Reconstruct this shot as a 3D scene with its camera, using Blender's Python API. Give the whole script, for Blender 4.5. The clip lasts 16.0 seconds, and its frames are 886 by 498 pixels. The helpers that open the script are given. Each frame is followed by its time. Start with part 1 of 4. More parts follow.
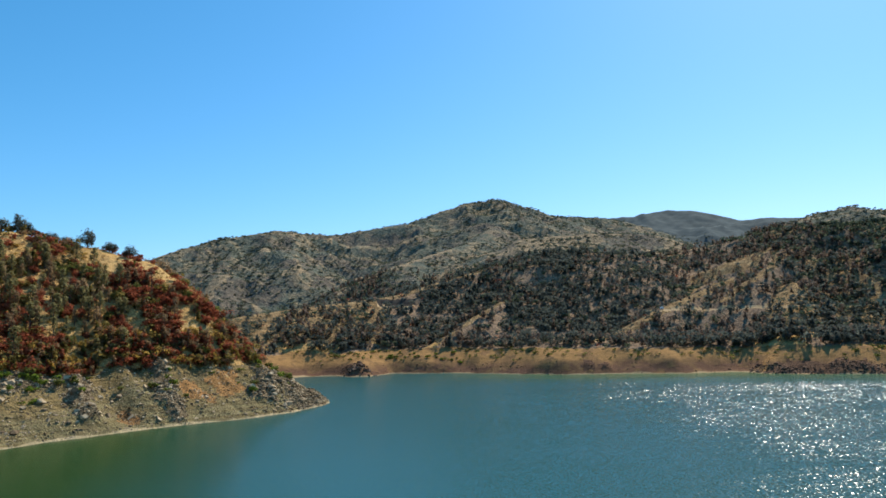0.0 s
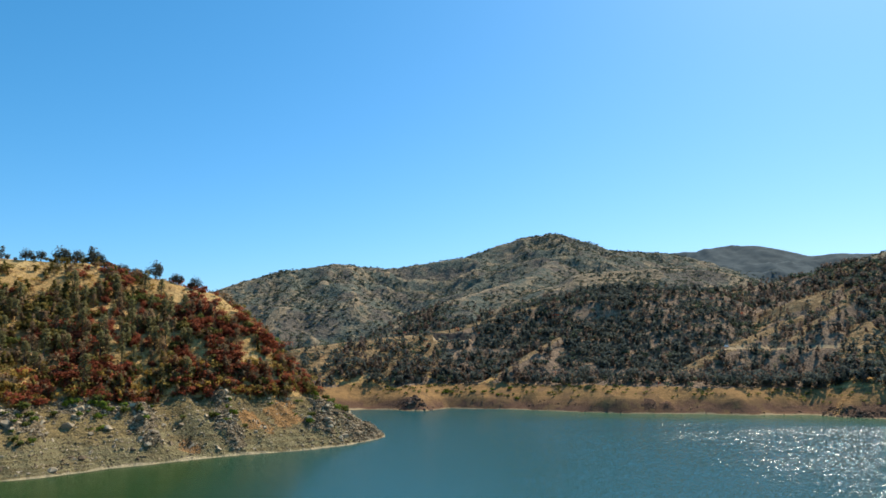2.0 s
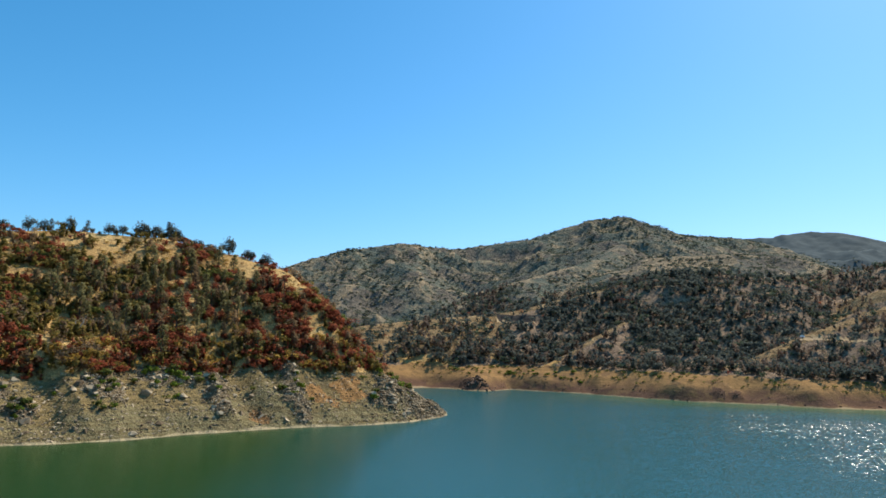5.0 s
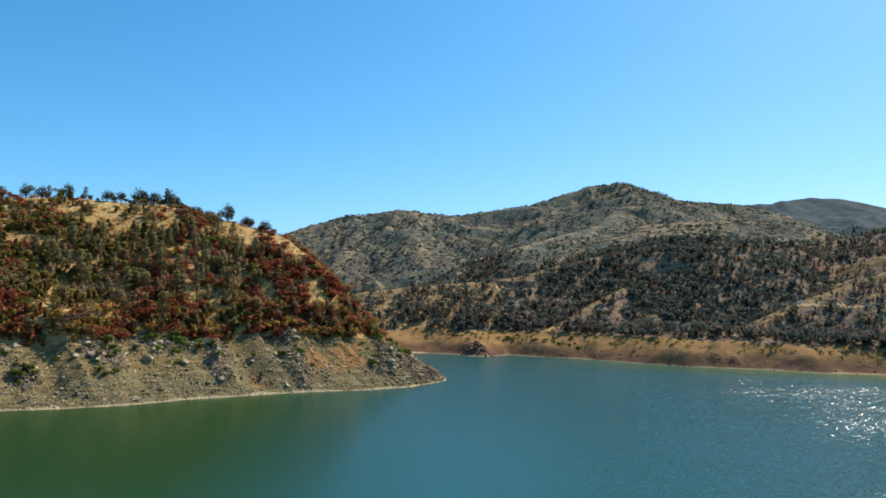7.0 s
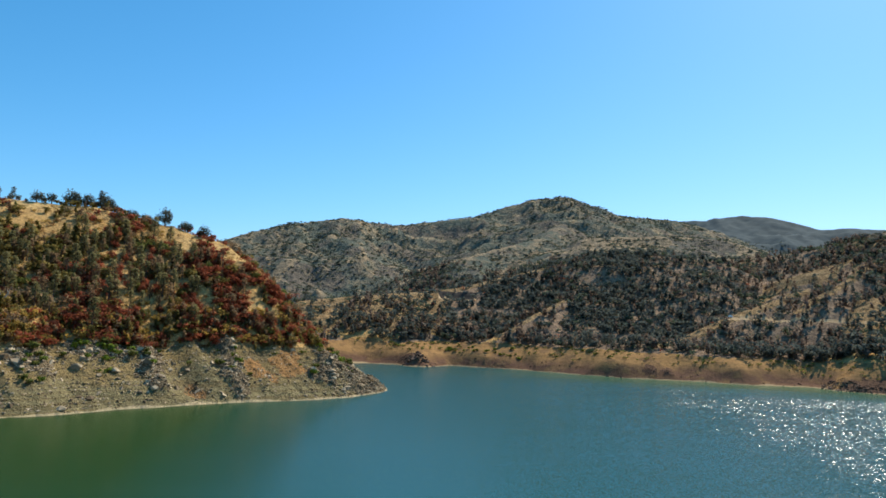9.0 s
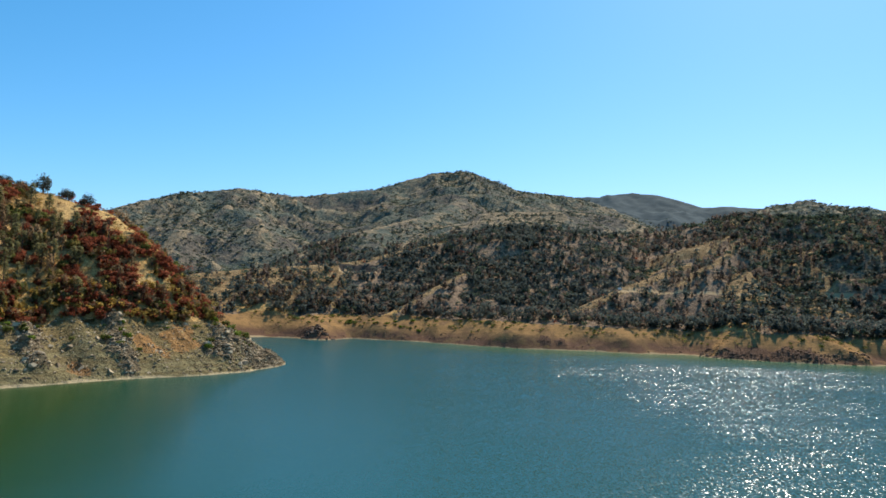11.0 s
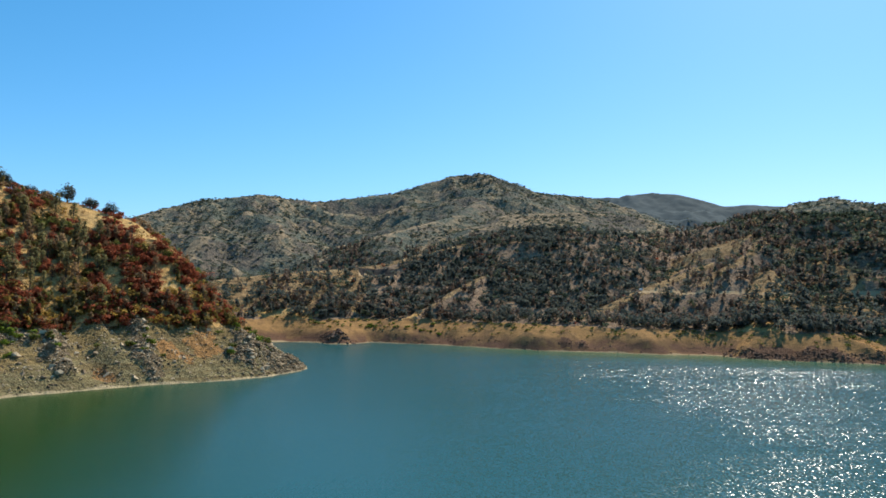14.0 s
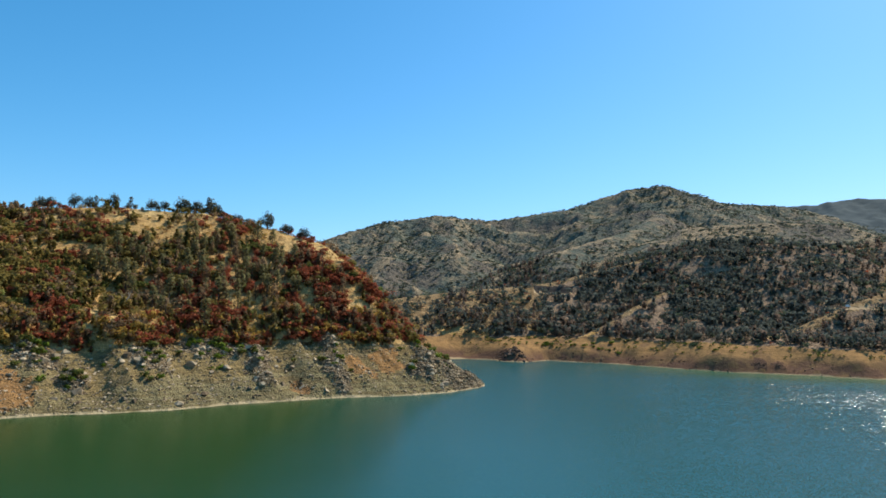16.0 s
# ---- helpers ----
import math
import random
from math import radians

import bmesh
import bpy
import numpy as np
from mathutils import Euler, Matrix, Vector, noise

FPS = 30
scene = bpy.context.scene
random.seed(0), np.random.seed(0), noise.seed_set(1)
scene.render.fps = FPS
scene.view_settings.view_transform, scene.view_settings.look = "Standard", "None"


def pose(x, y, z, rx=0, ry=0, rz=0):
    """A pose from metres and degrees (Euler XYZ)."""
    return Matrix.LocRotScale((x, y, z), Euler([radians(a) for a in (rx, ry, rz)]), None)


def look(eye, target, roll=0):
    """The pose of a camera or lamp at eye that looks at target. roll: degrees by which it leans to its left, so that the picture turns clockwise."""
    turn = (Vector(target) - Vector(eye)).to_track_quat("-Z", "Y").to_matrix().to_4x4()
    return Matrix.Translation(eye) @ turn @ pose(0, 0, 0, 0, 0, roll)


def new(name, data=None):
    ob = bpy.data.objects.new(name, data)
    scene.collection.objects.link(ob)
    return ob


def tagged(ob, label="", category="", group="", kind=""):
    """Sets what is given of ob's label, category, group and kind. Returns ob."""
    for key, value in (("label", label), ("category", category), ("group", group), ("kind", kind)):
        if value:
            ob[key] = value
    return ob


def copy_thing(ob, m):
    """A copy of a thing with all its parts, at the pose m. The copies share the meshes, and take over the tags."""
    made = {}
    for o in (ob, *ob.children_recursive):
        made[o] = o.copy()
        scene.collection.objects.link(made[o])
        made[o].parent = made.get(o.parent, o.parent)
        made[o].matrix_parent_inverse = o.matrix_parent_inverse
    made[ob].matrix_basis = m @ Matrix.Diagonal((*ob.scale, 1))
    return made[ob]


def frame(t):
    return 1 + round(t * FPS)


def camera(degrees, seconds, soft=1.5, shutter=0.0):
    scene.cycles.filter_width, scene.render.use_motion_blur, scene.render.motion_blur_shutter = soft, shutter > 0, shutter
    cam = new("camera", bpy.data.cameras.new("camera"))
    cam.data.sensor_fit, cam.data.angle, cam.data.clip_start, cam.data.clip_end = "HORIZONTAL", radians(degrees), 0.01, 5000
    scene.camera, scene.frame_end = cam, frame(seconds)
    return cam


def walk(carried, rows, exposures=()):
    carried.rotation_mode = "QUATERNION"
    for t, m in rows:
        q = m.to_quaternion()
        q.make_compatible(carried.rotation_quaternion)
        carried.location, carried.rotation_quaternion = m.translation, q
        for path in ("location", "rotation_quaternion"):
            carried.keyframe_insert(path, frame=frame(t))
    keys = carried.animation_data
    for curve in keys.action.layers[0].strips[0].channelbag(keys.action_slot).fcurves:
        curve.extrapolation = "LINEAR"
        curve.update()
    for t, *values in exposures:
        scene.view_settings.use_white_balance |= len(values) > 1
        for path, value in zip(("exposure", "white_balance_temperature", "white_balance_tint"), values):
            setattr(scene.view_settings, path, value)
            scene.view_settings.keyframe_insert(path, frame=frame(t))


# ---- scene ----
import collections

EYE = (0.0, 0.0, 41.0)
cam = camera(64.1, 16.0, soft=1.6)


def aim(yaw, pitch, roll):
    """The camera's pose on its tripod: yaw to the left, pitch up, roll, in degrees."""
    a, p = radians(yaw), radians(pitch)
    ahead = Vector((-math.sin(a) * math.cos(p), math.cos(a) * math.cos(p), math.sin(p)))
    return look(EYE, Vector(EYE) + 100 * ahead, roll)


PATH = [
    (0.0, -0.00, 6.70, -1.30),
    (0.5, 1.11, 7.38, -1.51),
    (1.0, 2.50, 7.77, -1.37),
    (1.5, 3.72, 8.26, -0.80),
    (2.0, 4.60, 9.51, -0.28),
    (2.5, 5.78, 10.03, -0.09),
    (3.0, 6.83, 10.52, 0.19),
    (3.5, 8.12, 10.11, 0.45),
    (4.0, 9.10, 9.44, 1.11),
    (4.5, 9.76, 8.71, 1.53),
    (5.0, 9.91, 7.90, 1.57),
    (5.5, 9.79, 7.09, 1.43),
    (6.0, 9.62, 6.34, 1.29),
    (6.5, 9.61, 5.72, 1.32),
    (7.0, 9.76, 5.19, 1.50),
    (7.5, 8.90, 5.45, 1.70),
    (8.0, 8.50, 5.84, 2.00),
    (8.5, 7.11, 6.23, 2.13),
    (9.0, 5.20, 6.15, 2.16),
    (9.5, 3.46, 5.86, 2.09),
    (10.0, 0.91, 5.03, 2.01),
    (10.5, -1.32, 4.45, 1.97),
    (11.0, -2.90, 4.25, 1.96),
    (11.5, -3.83, 4.26, 1.96),
    (12.0, -4.13, 4.33, 1.91),
    (12.5, -3.80, 4.27, 1.77),
    (13.0, -3.15, 4.10, 1.57),
    (13.5, -2.22, 4.08, 1.47),
    (14.0, -1.34, 4.45, 1.26),
    (14.5, 0.71, 4.65, 1.34),
    (15.0, 3.86, 5.05, 1.40),
    (15.5, 7.88, 5.27, 1.42),
    (16.0, 12.79, 5.56, 1.29),
]
walk(cam, [(t, aim(yaw, pitch, roll)) for t, yaw, pitch, roll in PATH])

# ---- light ----
SUN_AZ, SUN_EL = -33.0, 49.5  # degrees: azimuth to the left of north (+y), elevation
scene.view_settings.exposure = 0.3
world = bpy.data.worlds.new("sky")
scene.world = world
world.use_nodes = True
wn = world.node_tree.nodes
sky = wn.new("ShaderNodeTexSky")
sky.sky_type, sky.sun_disc = "NISHITA", False
sky.sun_elevation, sky.sun_rotation = radians(SUN_EL), radians(-SUN_AZ)
sky.altitude, sky.air_density, sky.dust_density, sky.ozone_density = 300, 1.0, 0.7, 2.0
wn["Background"].inputs["Strength"].default_value = 0.102
clear = wn.new("ShaderNodeMix")  # clear mountain air, deeper blue than the model's
clear.data_type, clear.blend_type = "RGBA", "MULTIPLY"
clear.inputs[0].default_value, clear.inputs[7].default_value = 1.0, (0.605, 1.07, 1.34, 1)
split, join = wn.new("ShaderNodeSeparateColor"), wn.new("ShaderNodeCombineColor")
power, gain, most, least = (wn.new("ShaderNodeMath") for _ in range(4))  # purer blue high up, paler low down
power.operation, gain.operation, most.operation, least.operation = "POWER", "MULTIPLY", "MULTIPLY", "MINIMUM"
power.inputs[1].default_value, gain.inputs[1].default_value, most.inputs[1].default_value = 1.6, 0.4766, 1.3
wlinks = world.node_tree.links
wlinks.new(sky.outputs[0], split.inputs[0])
wlinks.new(split.outputs[0], power.inputs[0])
wlinks.new(power.outputs[0], gain.inputs[0])
wlinks.new(split.outputs[0], most.inputs[0])
wlinks.new(gain.outputs[0], least.inputs[0])
wlinks.new(most.outputs[0], least.inputs[1])
wlinks.new(least.outputs[0], join.inputs[0])
wlinks.new(split.outputs[1], join.inputs[1])
wlinks.new(split.outputs[2], join.inputs[2])
wlinks.new(join.outputs[0], clear.inputs[6])
world.node_tree.links.new(clear.outputs[2], wn["Background"].inputs["Color"])
sun = new("sun", bpy.data.lights.new("sun", "SUN"))
sun.data.energy, sun.data.angle, sun.data.color = 4.7, radians(0.53), (1.0, 0.92, 0.78)
_a, _e = radians(SUN_AZ), radians(SUN_EL)
sun.matrix_world = look((0, 0, 900), (900 * math.sin(_a) * math.cos(_e), -900 * math.cos(_a) * math.cos(_e), 900 - 900 * math.sin(_e)))


# ---- materials ----
class Mat:
    """A node material, with short calls for its nodes."""

    def __init__(self, name, rough=0.9, spec=0.2):
        self.m = bpy.data.materials.new(name)
        self.m.use_nodes = True
        self.t = self.m.node_tree
        self.b = self.t.nodes["Principled BSDF"]
        self.b.inputs["Roughness"].default_value = rough
        self.b.inputs["Specular IOR Level"].default_value = spec
        self.pos = self.t.nodes.new("ShaderNodeNewGeometry").outputs["Position"]

    def node(self, kind):
        return self.t.nodes.new(kind)

    def link(self, a, b):
        self.t.links.new(a, b)

    def noise(self, scale, detail=4.0, stretch=(1, 1, 1), rough=0.55):
        n = self.node("ShaderNodeTexNoise")
        n.inputs["Scale"].default_value, n.inputs["Detail"].default_value = scale, detail
        n.inputs["Roughness"].default_value = rough
        mp = self.node("ShaderNodeMapping")
        mp.inputs["Scale"].default_value = stretch
        self.link(self.pos, mp.inputs["Vector"])
        self.link(mp.outputs[0], n.inputs["Vector"])
        return n.outputs["Fac"]

    def ramp(self, fac, stops):
        r = self.node("ShaderNodeValToRGB")
        e = r.color_ramp.elements
        e[0].position, e[0].color = stops[0][0], (*stops[0][1], 1)
        e[1].position, e[1].color = stops[-1][0], (*stops[-1][1], 1)
        for p, c in stops[1:-1]:
            e.new(p).color = (*c, 1)
        self.link(fac, r.inputs[0])
        return r.outputs[0]

    def band(self, fac, lo, hi):
        r = self.node("ShaderNodeMapRange")
        r.inputs["From Min"].default_value, r.inputs["From Max"].default_value = lo, hi
        self.link(fac, r.inputs["Value"])
        return r.outputs[0]

    def mix(self, fac, a, b, kind="MIX"):
        x = self.node("ShaderNodeMix")
        x.data_type, x.blend_type = "RGBA", kind
        for v, i in ((fac, 0), (a, 6), (b, 7)):
            if isinstance(v, (int, float)):
                x.inputs[i].default_value = v
            elif isinstance(v, tuple):
                x.inputs[i].default_value = (*v, 1)
            else:
                self.link(v, x.inputs[i])
        return x.outputs[2]

    def height(self):
        s = self.node("ShaderNodeSeparateXYZ")
        self.link(self.pos, s.inputs[0])
        return s.outputs[2]

    def math(self, op, a, b):
        x = self.node("ShaderNodeMath")
        x.operation = op
        for v, i in ((a, 0), (b, 1)):
            if isinstance(v, (int, float)):
                x.inputs[i].default_value = v
            else:
                self.link(v, x.inputs[i])
        return x.outputs[0]

    def bump(self, fac, strength, distance):
        b = self.node("ShaderNodeBump")
        b.inputs["Strength"].default_value, b.inputs["Distance"].default_value = strength, distance
        self.link(fac, b.inputs["Height"])
        self.link(b.outputs[0], self.b.inputs["Normal"])

    def color(self, c):
        if isinstance(c, tuple):
            self.b.inputs["Base Color"].default_value = (*c, 1)
        else:
            self.link(c, self.b.inputs["Base Color"])
        return self


def grass_material():
    m = Mat("dry_grass", 0.95, 0.02)
    big, small, fine = m.noise(0.02, 5), m.noise(0.12, 6, rough=0.7), m.noise(0.9, 5, rough=0.7)
    c = m.ramp(big, [(0.3, (0.40, 0.225, 0.075)), (0.5, (0.52, 0.32, 0.125)), (0.7, (0.62, 0.42, 0.18))])
    c = m.mix(m.math("MULTIPLY", m.band(small, 0.50, 0.62), 0.55), c, (0.20, 0.125, 0.06))
    c = m.mix(0.6, c, m.ramp(fine, [(0.35, (0.22, 0.22, 0.22)), (0.65, (0.78, 0.78, 0.78))]), "OVERLAY")
    m.bump(m.math("ADD", m.math("MULTIPLY", small, 4.0), fine), 0.9, 0.8)
    return m.color(c).m


def scrubland_material():
    """Far mountain sides: close green-grey scrub, rusty where it burnt, worn through to dry grass and pale rock on the backs."""
    m = Mat("scrubland", 0.95, 0.02)
    big, mid, small = m.noise(0.006, 6), m.noise(0.035, 6, rough=0.65), m.noise(0.16, 5, rough=0.7)
    # Scrub tones carry a slight blue in place of distance haze.
    c = m.ramp(small, [(0.36, (0.082, 0.096, 0.076)), (0.50, (0.122, 0.134, 0.105)), (0.64, (0.175, 0.172, 0.132))])
    rust = m.ramp(small, [(0.38, (0.110, 0.090, 0.074)), (0.6, (0.205, 0.158, 0.122))])
    c = m.mix(m.math("MULTIPLY", m.band(m.noise(0.011, 5, rough=0.65), 0.46, 0.58), 0.75), c, rust)
    open_ground = m.ramp(small, [(0.4, (0.22, 0.165, 0.10)), (0.58, (0.42, 0.315, 0.19))])
    f = m.math("ADD", m.math("MULTIPLY", big, 0.35), m.math("MULTIPLY", mid, 0.65))
    c = m.mix(m.math("MULTIPLY", m.band(f, 0.50, 0.60), 0.8), c, open_ground)
    m.bump(m.math("ADD", small, m.math("MULTIPLY", mid, 4.0)), 1.0, 3.5)
    return m.color(c).m


def sandy_material(name, lo, mid, hi, twig):
    """Dry grass and decomposed rock on the open far slopes, streaked and dotted with litter."""
    m = Mat(name, 0.95, 0.02)
    big, mid_n, small = m.noise(0.03, 5, rough=0.6), m.noise(0.11, 6, rough=0.7), m.noise(0.5, 5, rough=0.7)
    c = m.ramp(mid_n, [(0.36, lo), (0.5, mid), (0.64, hi)])
    c = m.mix(m.math("MULTIPLY", m.band(small, 0.50, 0.60), 0.5), c, twig)
    c = m.mix(m.math("MULTIPLY", m.band(big, 0.50, 0.62), 0.35), c, twig)
    m.bump(m.math("ADD", small, m.math("MULTIPLY", mid_n, 4.0)), 0.9, 1.8)
    return m.color(c).m


def litter_material():
    """Burnt ground under the far woods: ash-brown litter with reddish rock showing through."""
    m = Mat("burnt_litter", 0.95, 0.02)
    mid, small = m.noise(0.06, 6, rough=0.65), m.noise(0.35, 6, rough=0.7)
    c = m.ramp(small, [(0.38, (0.13, 0.092, 0.066)), (0.5, (0.22, 0.154, 0.105)), (0.62, (0.33, 0.23, 0.15))])
    c = m.mix(m.math("MULTIPLY", m.band(mid, 0.50, 0.60), 0.6), c, (0.36, 0.25, 0.16))
    m.bump(m.math("ADD", small, m.math("MULTIPLY", mid, 4.0)), 1.0, 1.6)
    return m.color(c).m


def bank_material(name, soil, dark, rock, shore, mud_top, mottle=0.5, relief=0.8, strata=0.6, patchy=55.0):
    """Bare drawdown bank: soil with rubble, old water lines, damp mud below and a pale strip at the water."""
    m = Mat(name, 0.93, 0.03)
    big, mid, fine = m.noise(0.03, 5), m.noise(0.22, 7, rough=0.65), m.noise(1.1, 6, rough=0.7)
    z = m.height()
    low = m.math("ADD", z, m.math("MULTIPLY", m.math("ADD", big, -0.5), patchy))
    c = m.mix(m.band(low, mud_top + 3.5, mud_top - 3.5), soil, dark)
    c = m.mix(m.band(m.noise(0.055, 5, rough=0.65), 0.52, 0.62), c, rock)
    c = m.mix(m.math("MULTIPLY", m.band(mid, 0.52, 0.62), mottle), c, tuple(0.5 * v for v in rock))
    lines = m.noise(1.0, 4, (0.010, 0.010, 1.1))
    c = m.mix(m.math("MULTIPLY", m.band(lines, 0.48, 0.56), strata), c, tuple(0.55 * v for v in soil))
    wet = m.math("ADD", z, m.math("MULTIPLY", m.noise(0.05, 3), -4.5))
    c = m.mix(m.band(wet, -1.3, -1.7), c, shore)
    c = m.mix(0.5, c, m.ramp(fine, [(0.33, (0.22, 0.22, 0.22)), (0.67, (0.78, 0.78, 0.78))]), "OVERLAY")
    m.bump(m.math("ADD", fine, m.math("MULTIPLY", mid, 4.0)), relief, 1.5)
    return m.color(c).m


def leaf_material(name, lo, mid, hi, glow=0.42):
    """Foliage: colour varies from plant to plant and from spray to spray; some light passes through."""
    m = Mat(name, 0.8, 0.04)
    isl = m.node("ShaderNodeNewGeometry").outputs["Random Per Island"]
    f = m.math("ADD", m.math("MULTIPLY", m.noise(0.16, 2), 0.87), m.math("MULTIPLY", isl, 0.13))
    c = m.ramp(f, [(0.32, lo), (0.5, mid), (0.68, hi)])
    m.color(c)
    tr = m.node("ShaderNodeBsdfTranslucent")
    m.link(c, tr.inputs["Color"])
    mx = m.node("ShaderNodeMixShader")
    mx.inputs[0].default_value = glow
    m.link(m.b.outputs[0], mx.inputs[1])
    m.link(tr.outputs[0], mx.inputs[2])
    m.link(mx.outputs[0], m.t.nodes["Material Output"].inputs["Surface"])
    return m.m


def plain_material(name, a, b, scale, rough=0.85, pieces=0.0):
    """Speckled matter; pieces: how far one loose piece differs from the next."""
    m = Mat(name, rough, 0.03 if rough > 0.5 else 0.4)
    n = m.noise(scale, 5)
    if pieces:
        isl = m.node("ShaderNodeNewGeometry").outputs["Random Per Island"]
        obj = m.node("ShaderNodeObjectInfo").outputs["Random"]
        n = m.math("ADD", m.math("MULTIPLY", n, 1 - pieces), m.math("MULTIPLY", m.math("FRACT", m.math("ADD", isl, obj), 0.0), pieces))
    m.bump(n, 0.5, 0.2)
    return m.color(m.ramp(n, [(0.3, a), (0.7, b)])).m


def water_material():
    m = Mat("lake_water", 0.12, 0.17)
    m.b.inputs["IOR"].default_value = 1.33
    # Clear teal, lighter eastward; the western green is the point's reflection, painted in.
    s = m.node("ShaderNodeSeparateXYZ")
    m.link(m.pos, s.inputs[0])
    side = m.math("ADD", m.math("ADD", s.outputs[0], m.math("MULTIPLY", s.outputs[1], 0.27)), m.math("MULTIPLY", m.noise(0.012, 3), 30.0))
    lee_reflection = m.band(side, 30.0, -35.0)
    c = m.mix(m.band(s.outputs[0], 10.0, 200.0), (0.014, 0.072, 0.070), (0.018, 0.082, 0.084))
    # Green band along the far shore: turbid water, lightened for averaged glitter.
    shoal = m.math("ADD", s.outputs[1], m.math("ADD", m.math("MULTIPLY", s.outputs[0], 0.35), m.math("MULTIPLY", m.noise(0.02, 3), 60.0)))
    c = m.mix(m.math("MULTIPLY", m.band(shoal, 610.0, 730.0), m.band(s.outputs[0], -20.0, 90.0)), c, (0.060, 0.125, 0.062))
    c = m.mix(lee_reflection, c, (0.012, 0.046, 0.010))
    gusts = m.math("ADD", m.math("MULTIPLY", m.band(m.noise(0.010, 3, (0.5, 1.8, 1)), 0.40, 0.60), 0.40), 0.72)
    gusts = m.math("MULTIPLY", gusts, m.math("SUBTRACT", 1.0, m.math("MULTIPLY", lee_reflection, 0.7)))
    gusts = m.math("MULTIPLY", gusts, m.math("ADD", 0.07, m.math("MULTIPLY", m.band(s.outputs[0], -10.0, 135.0), 1.08)))
    gusts = m.math("MULTIPLY", gusts, m.math("ADD", 0.62, m.math("MULTIPLY", m.noise(0.09, 4, (0.6, 1.6, 1), 0.7), 0.76)))
    gusts = m.math("MULTIPLY", gusts, m.math("SUBTRACT", 1.0, m.math("MULTIPLY", m.band(shoal, 600.0, 690.0), 0.75)))
    breeze = m.band(s.outputs[0], 0.0, 120.0)
    m.link(m.math("SUBTRACT", 0.24, m.math("MULTIPLY", breeze, 0.08)), m.b.inputs["Roughness"])
    open_water = m.band(s.outputs[1], 190.0, 400.0)  # longer waves further out
    chop = m.math("SUBTRACT", 1.0, m.math("MULTIPLY", open_water, 0.85))
    ripple = None
    for scale, kx, ky, stretch, share in ((1.15, 0.42, 0.82, (1.0, 0.6, 1), open_water), (2.4, 0.42, 0.86, (1.0, 0.8, 1), chop), (6.0, 0.16, 0.22, (1, 1, 1), 1.0)):
        n = m.node("ShaderNodeTexVoronoi")  # small flat wave facets, steeper along the wind
        n.inputs["Scale"].default_value = scale
        mp = m.node("ShaderNodeMapping")
        mp.inputs["Scale"].default_value = stretch
        m.link(m.pos, mp.inputs["Vector"])
        m.link(mp.outputs[0], n.inputs["Vector"])
        v = m.node("ShaderNodeVectorMath")
        v.operation = "MULTIPLY_ADD"
        v.inputs[1].default_value, v.inputs[2].default_value = (kx, ky, 0), (-0.5 * kx, -0.5 * ky, 0)
        m.link(n.outputs["Color"], v.inputs[0])
        part_of = m.node("ShaderNodeVectorMath")
        part_of.operation = "SCALE"
        m.link(v.outputs[0], part_of.inputs[0])
        if isinstance(share, float):
            part_of.inputs["Scale"].default_value = share
        else:
            m.link(share, part_of.inputs["Scale"])
        if ripple is None:
            ripple = part_of.outputs[0]
        else:
            w = m.node("ShaderNodeVectorMath")
            m.link(ripple, w.inputs[0])
            m.link(part_of.outputs[0], w.inputs[1])
            ripple = w.outputs[0]
    size = m.node("ShaderNodeVectorMath")
    size.operation = "SCALE"
    m.link(ripple, size.inputs[0])
    m.link(gusts, size.inputs["Scale"])
    up = m.node("ShaderNodeVectorMath")
    up.inputs[1].default_value = (0, 0, 1)
    m.link(size.outputs[0], up.inputs[0])
    unit = m.node("ShaderNodeVectorMath")
    unit.operation = "NORMALIZE"
    m.link(up.outputs[0], unit.inputs[0])
    m.link(unit.outputs[0], m.b.inputs["Normal"])
    return m.color(c).m


GRASS = grass_material()
SCRUBLAND = scrubland_material()
BANK_NEAR = bank_material("khaki_bank", (0.310, 0.222, 0.098), (0.262, 0.215, 0.108), (0.22, 0.170, 0.090), (0.50, 0.39, 0.23), 12.0)
BANK_FAR = bank_material("clay_bank", (0.32, 0.182, 0.073), (0.135, 0.074, 0.049), (0.22, 0.128, 0.062), (0.32, 0.23, 0.13), 9.5, 0.3, 0.35, 0.3, 22.0)
RUBBLE_BANK = bank_material("rubble_bank", (0.275, 0.202, 0.118), (0.235, 0.178, 0.106), (0.18, 0.135, 0.086), (0.42, 0.33, 0.20), 12.0, 0.75, 1.0, 0.1)
OCHRE_BANK = bank_material("ochre_bank", (0.40, 0.215, 0.083), (0.35, 0.195, 0.080), (0.30, 0.165, 0.072), (0.46, 0.33, 0.17), 12.0, 0.5, 0.8, 0.25)
DARK_BANK = bank_material("dark_rock_bank", (0.19, 0.108, 0.066), (0.14, 0.082, 0.054), (0.10, 0.064, 0.046), (0.34, 0.23, 0.13), 9.0, 0.6, 0.8, 0.2)
ROCK = plain_material("boulder_rock", (0.15, 0.105, 0.064), (0.50, 0.385, 0.25), 0.5, pieces=0.6)
SLAB = plain_material("slab_rock", (0.15, 0.105, 0.06), (0.43, 0.325, 0.195), 0.5, pieces=0.6)
PALE_SLOPE = sandy_material("pale_slope", (0.20, 0.150, 0.095), (0.34, 0.255, 0.16), (0.46, 0.345, 0.215), (0.12, 0.105, 0.072))
DARK_ROCK = plain_material("dark_rock", (0.07, 0.045, 0.032), (0.20, 0.13, 0.09), 0.5, pieces=0.4)
BARK = plain_material("bark", (0.06, 0.05, 0.04), (0.14, 0.11, 0.09), 2.0)
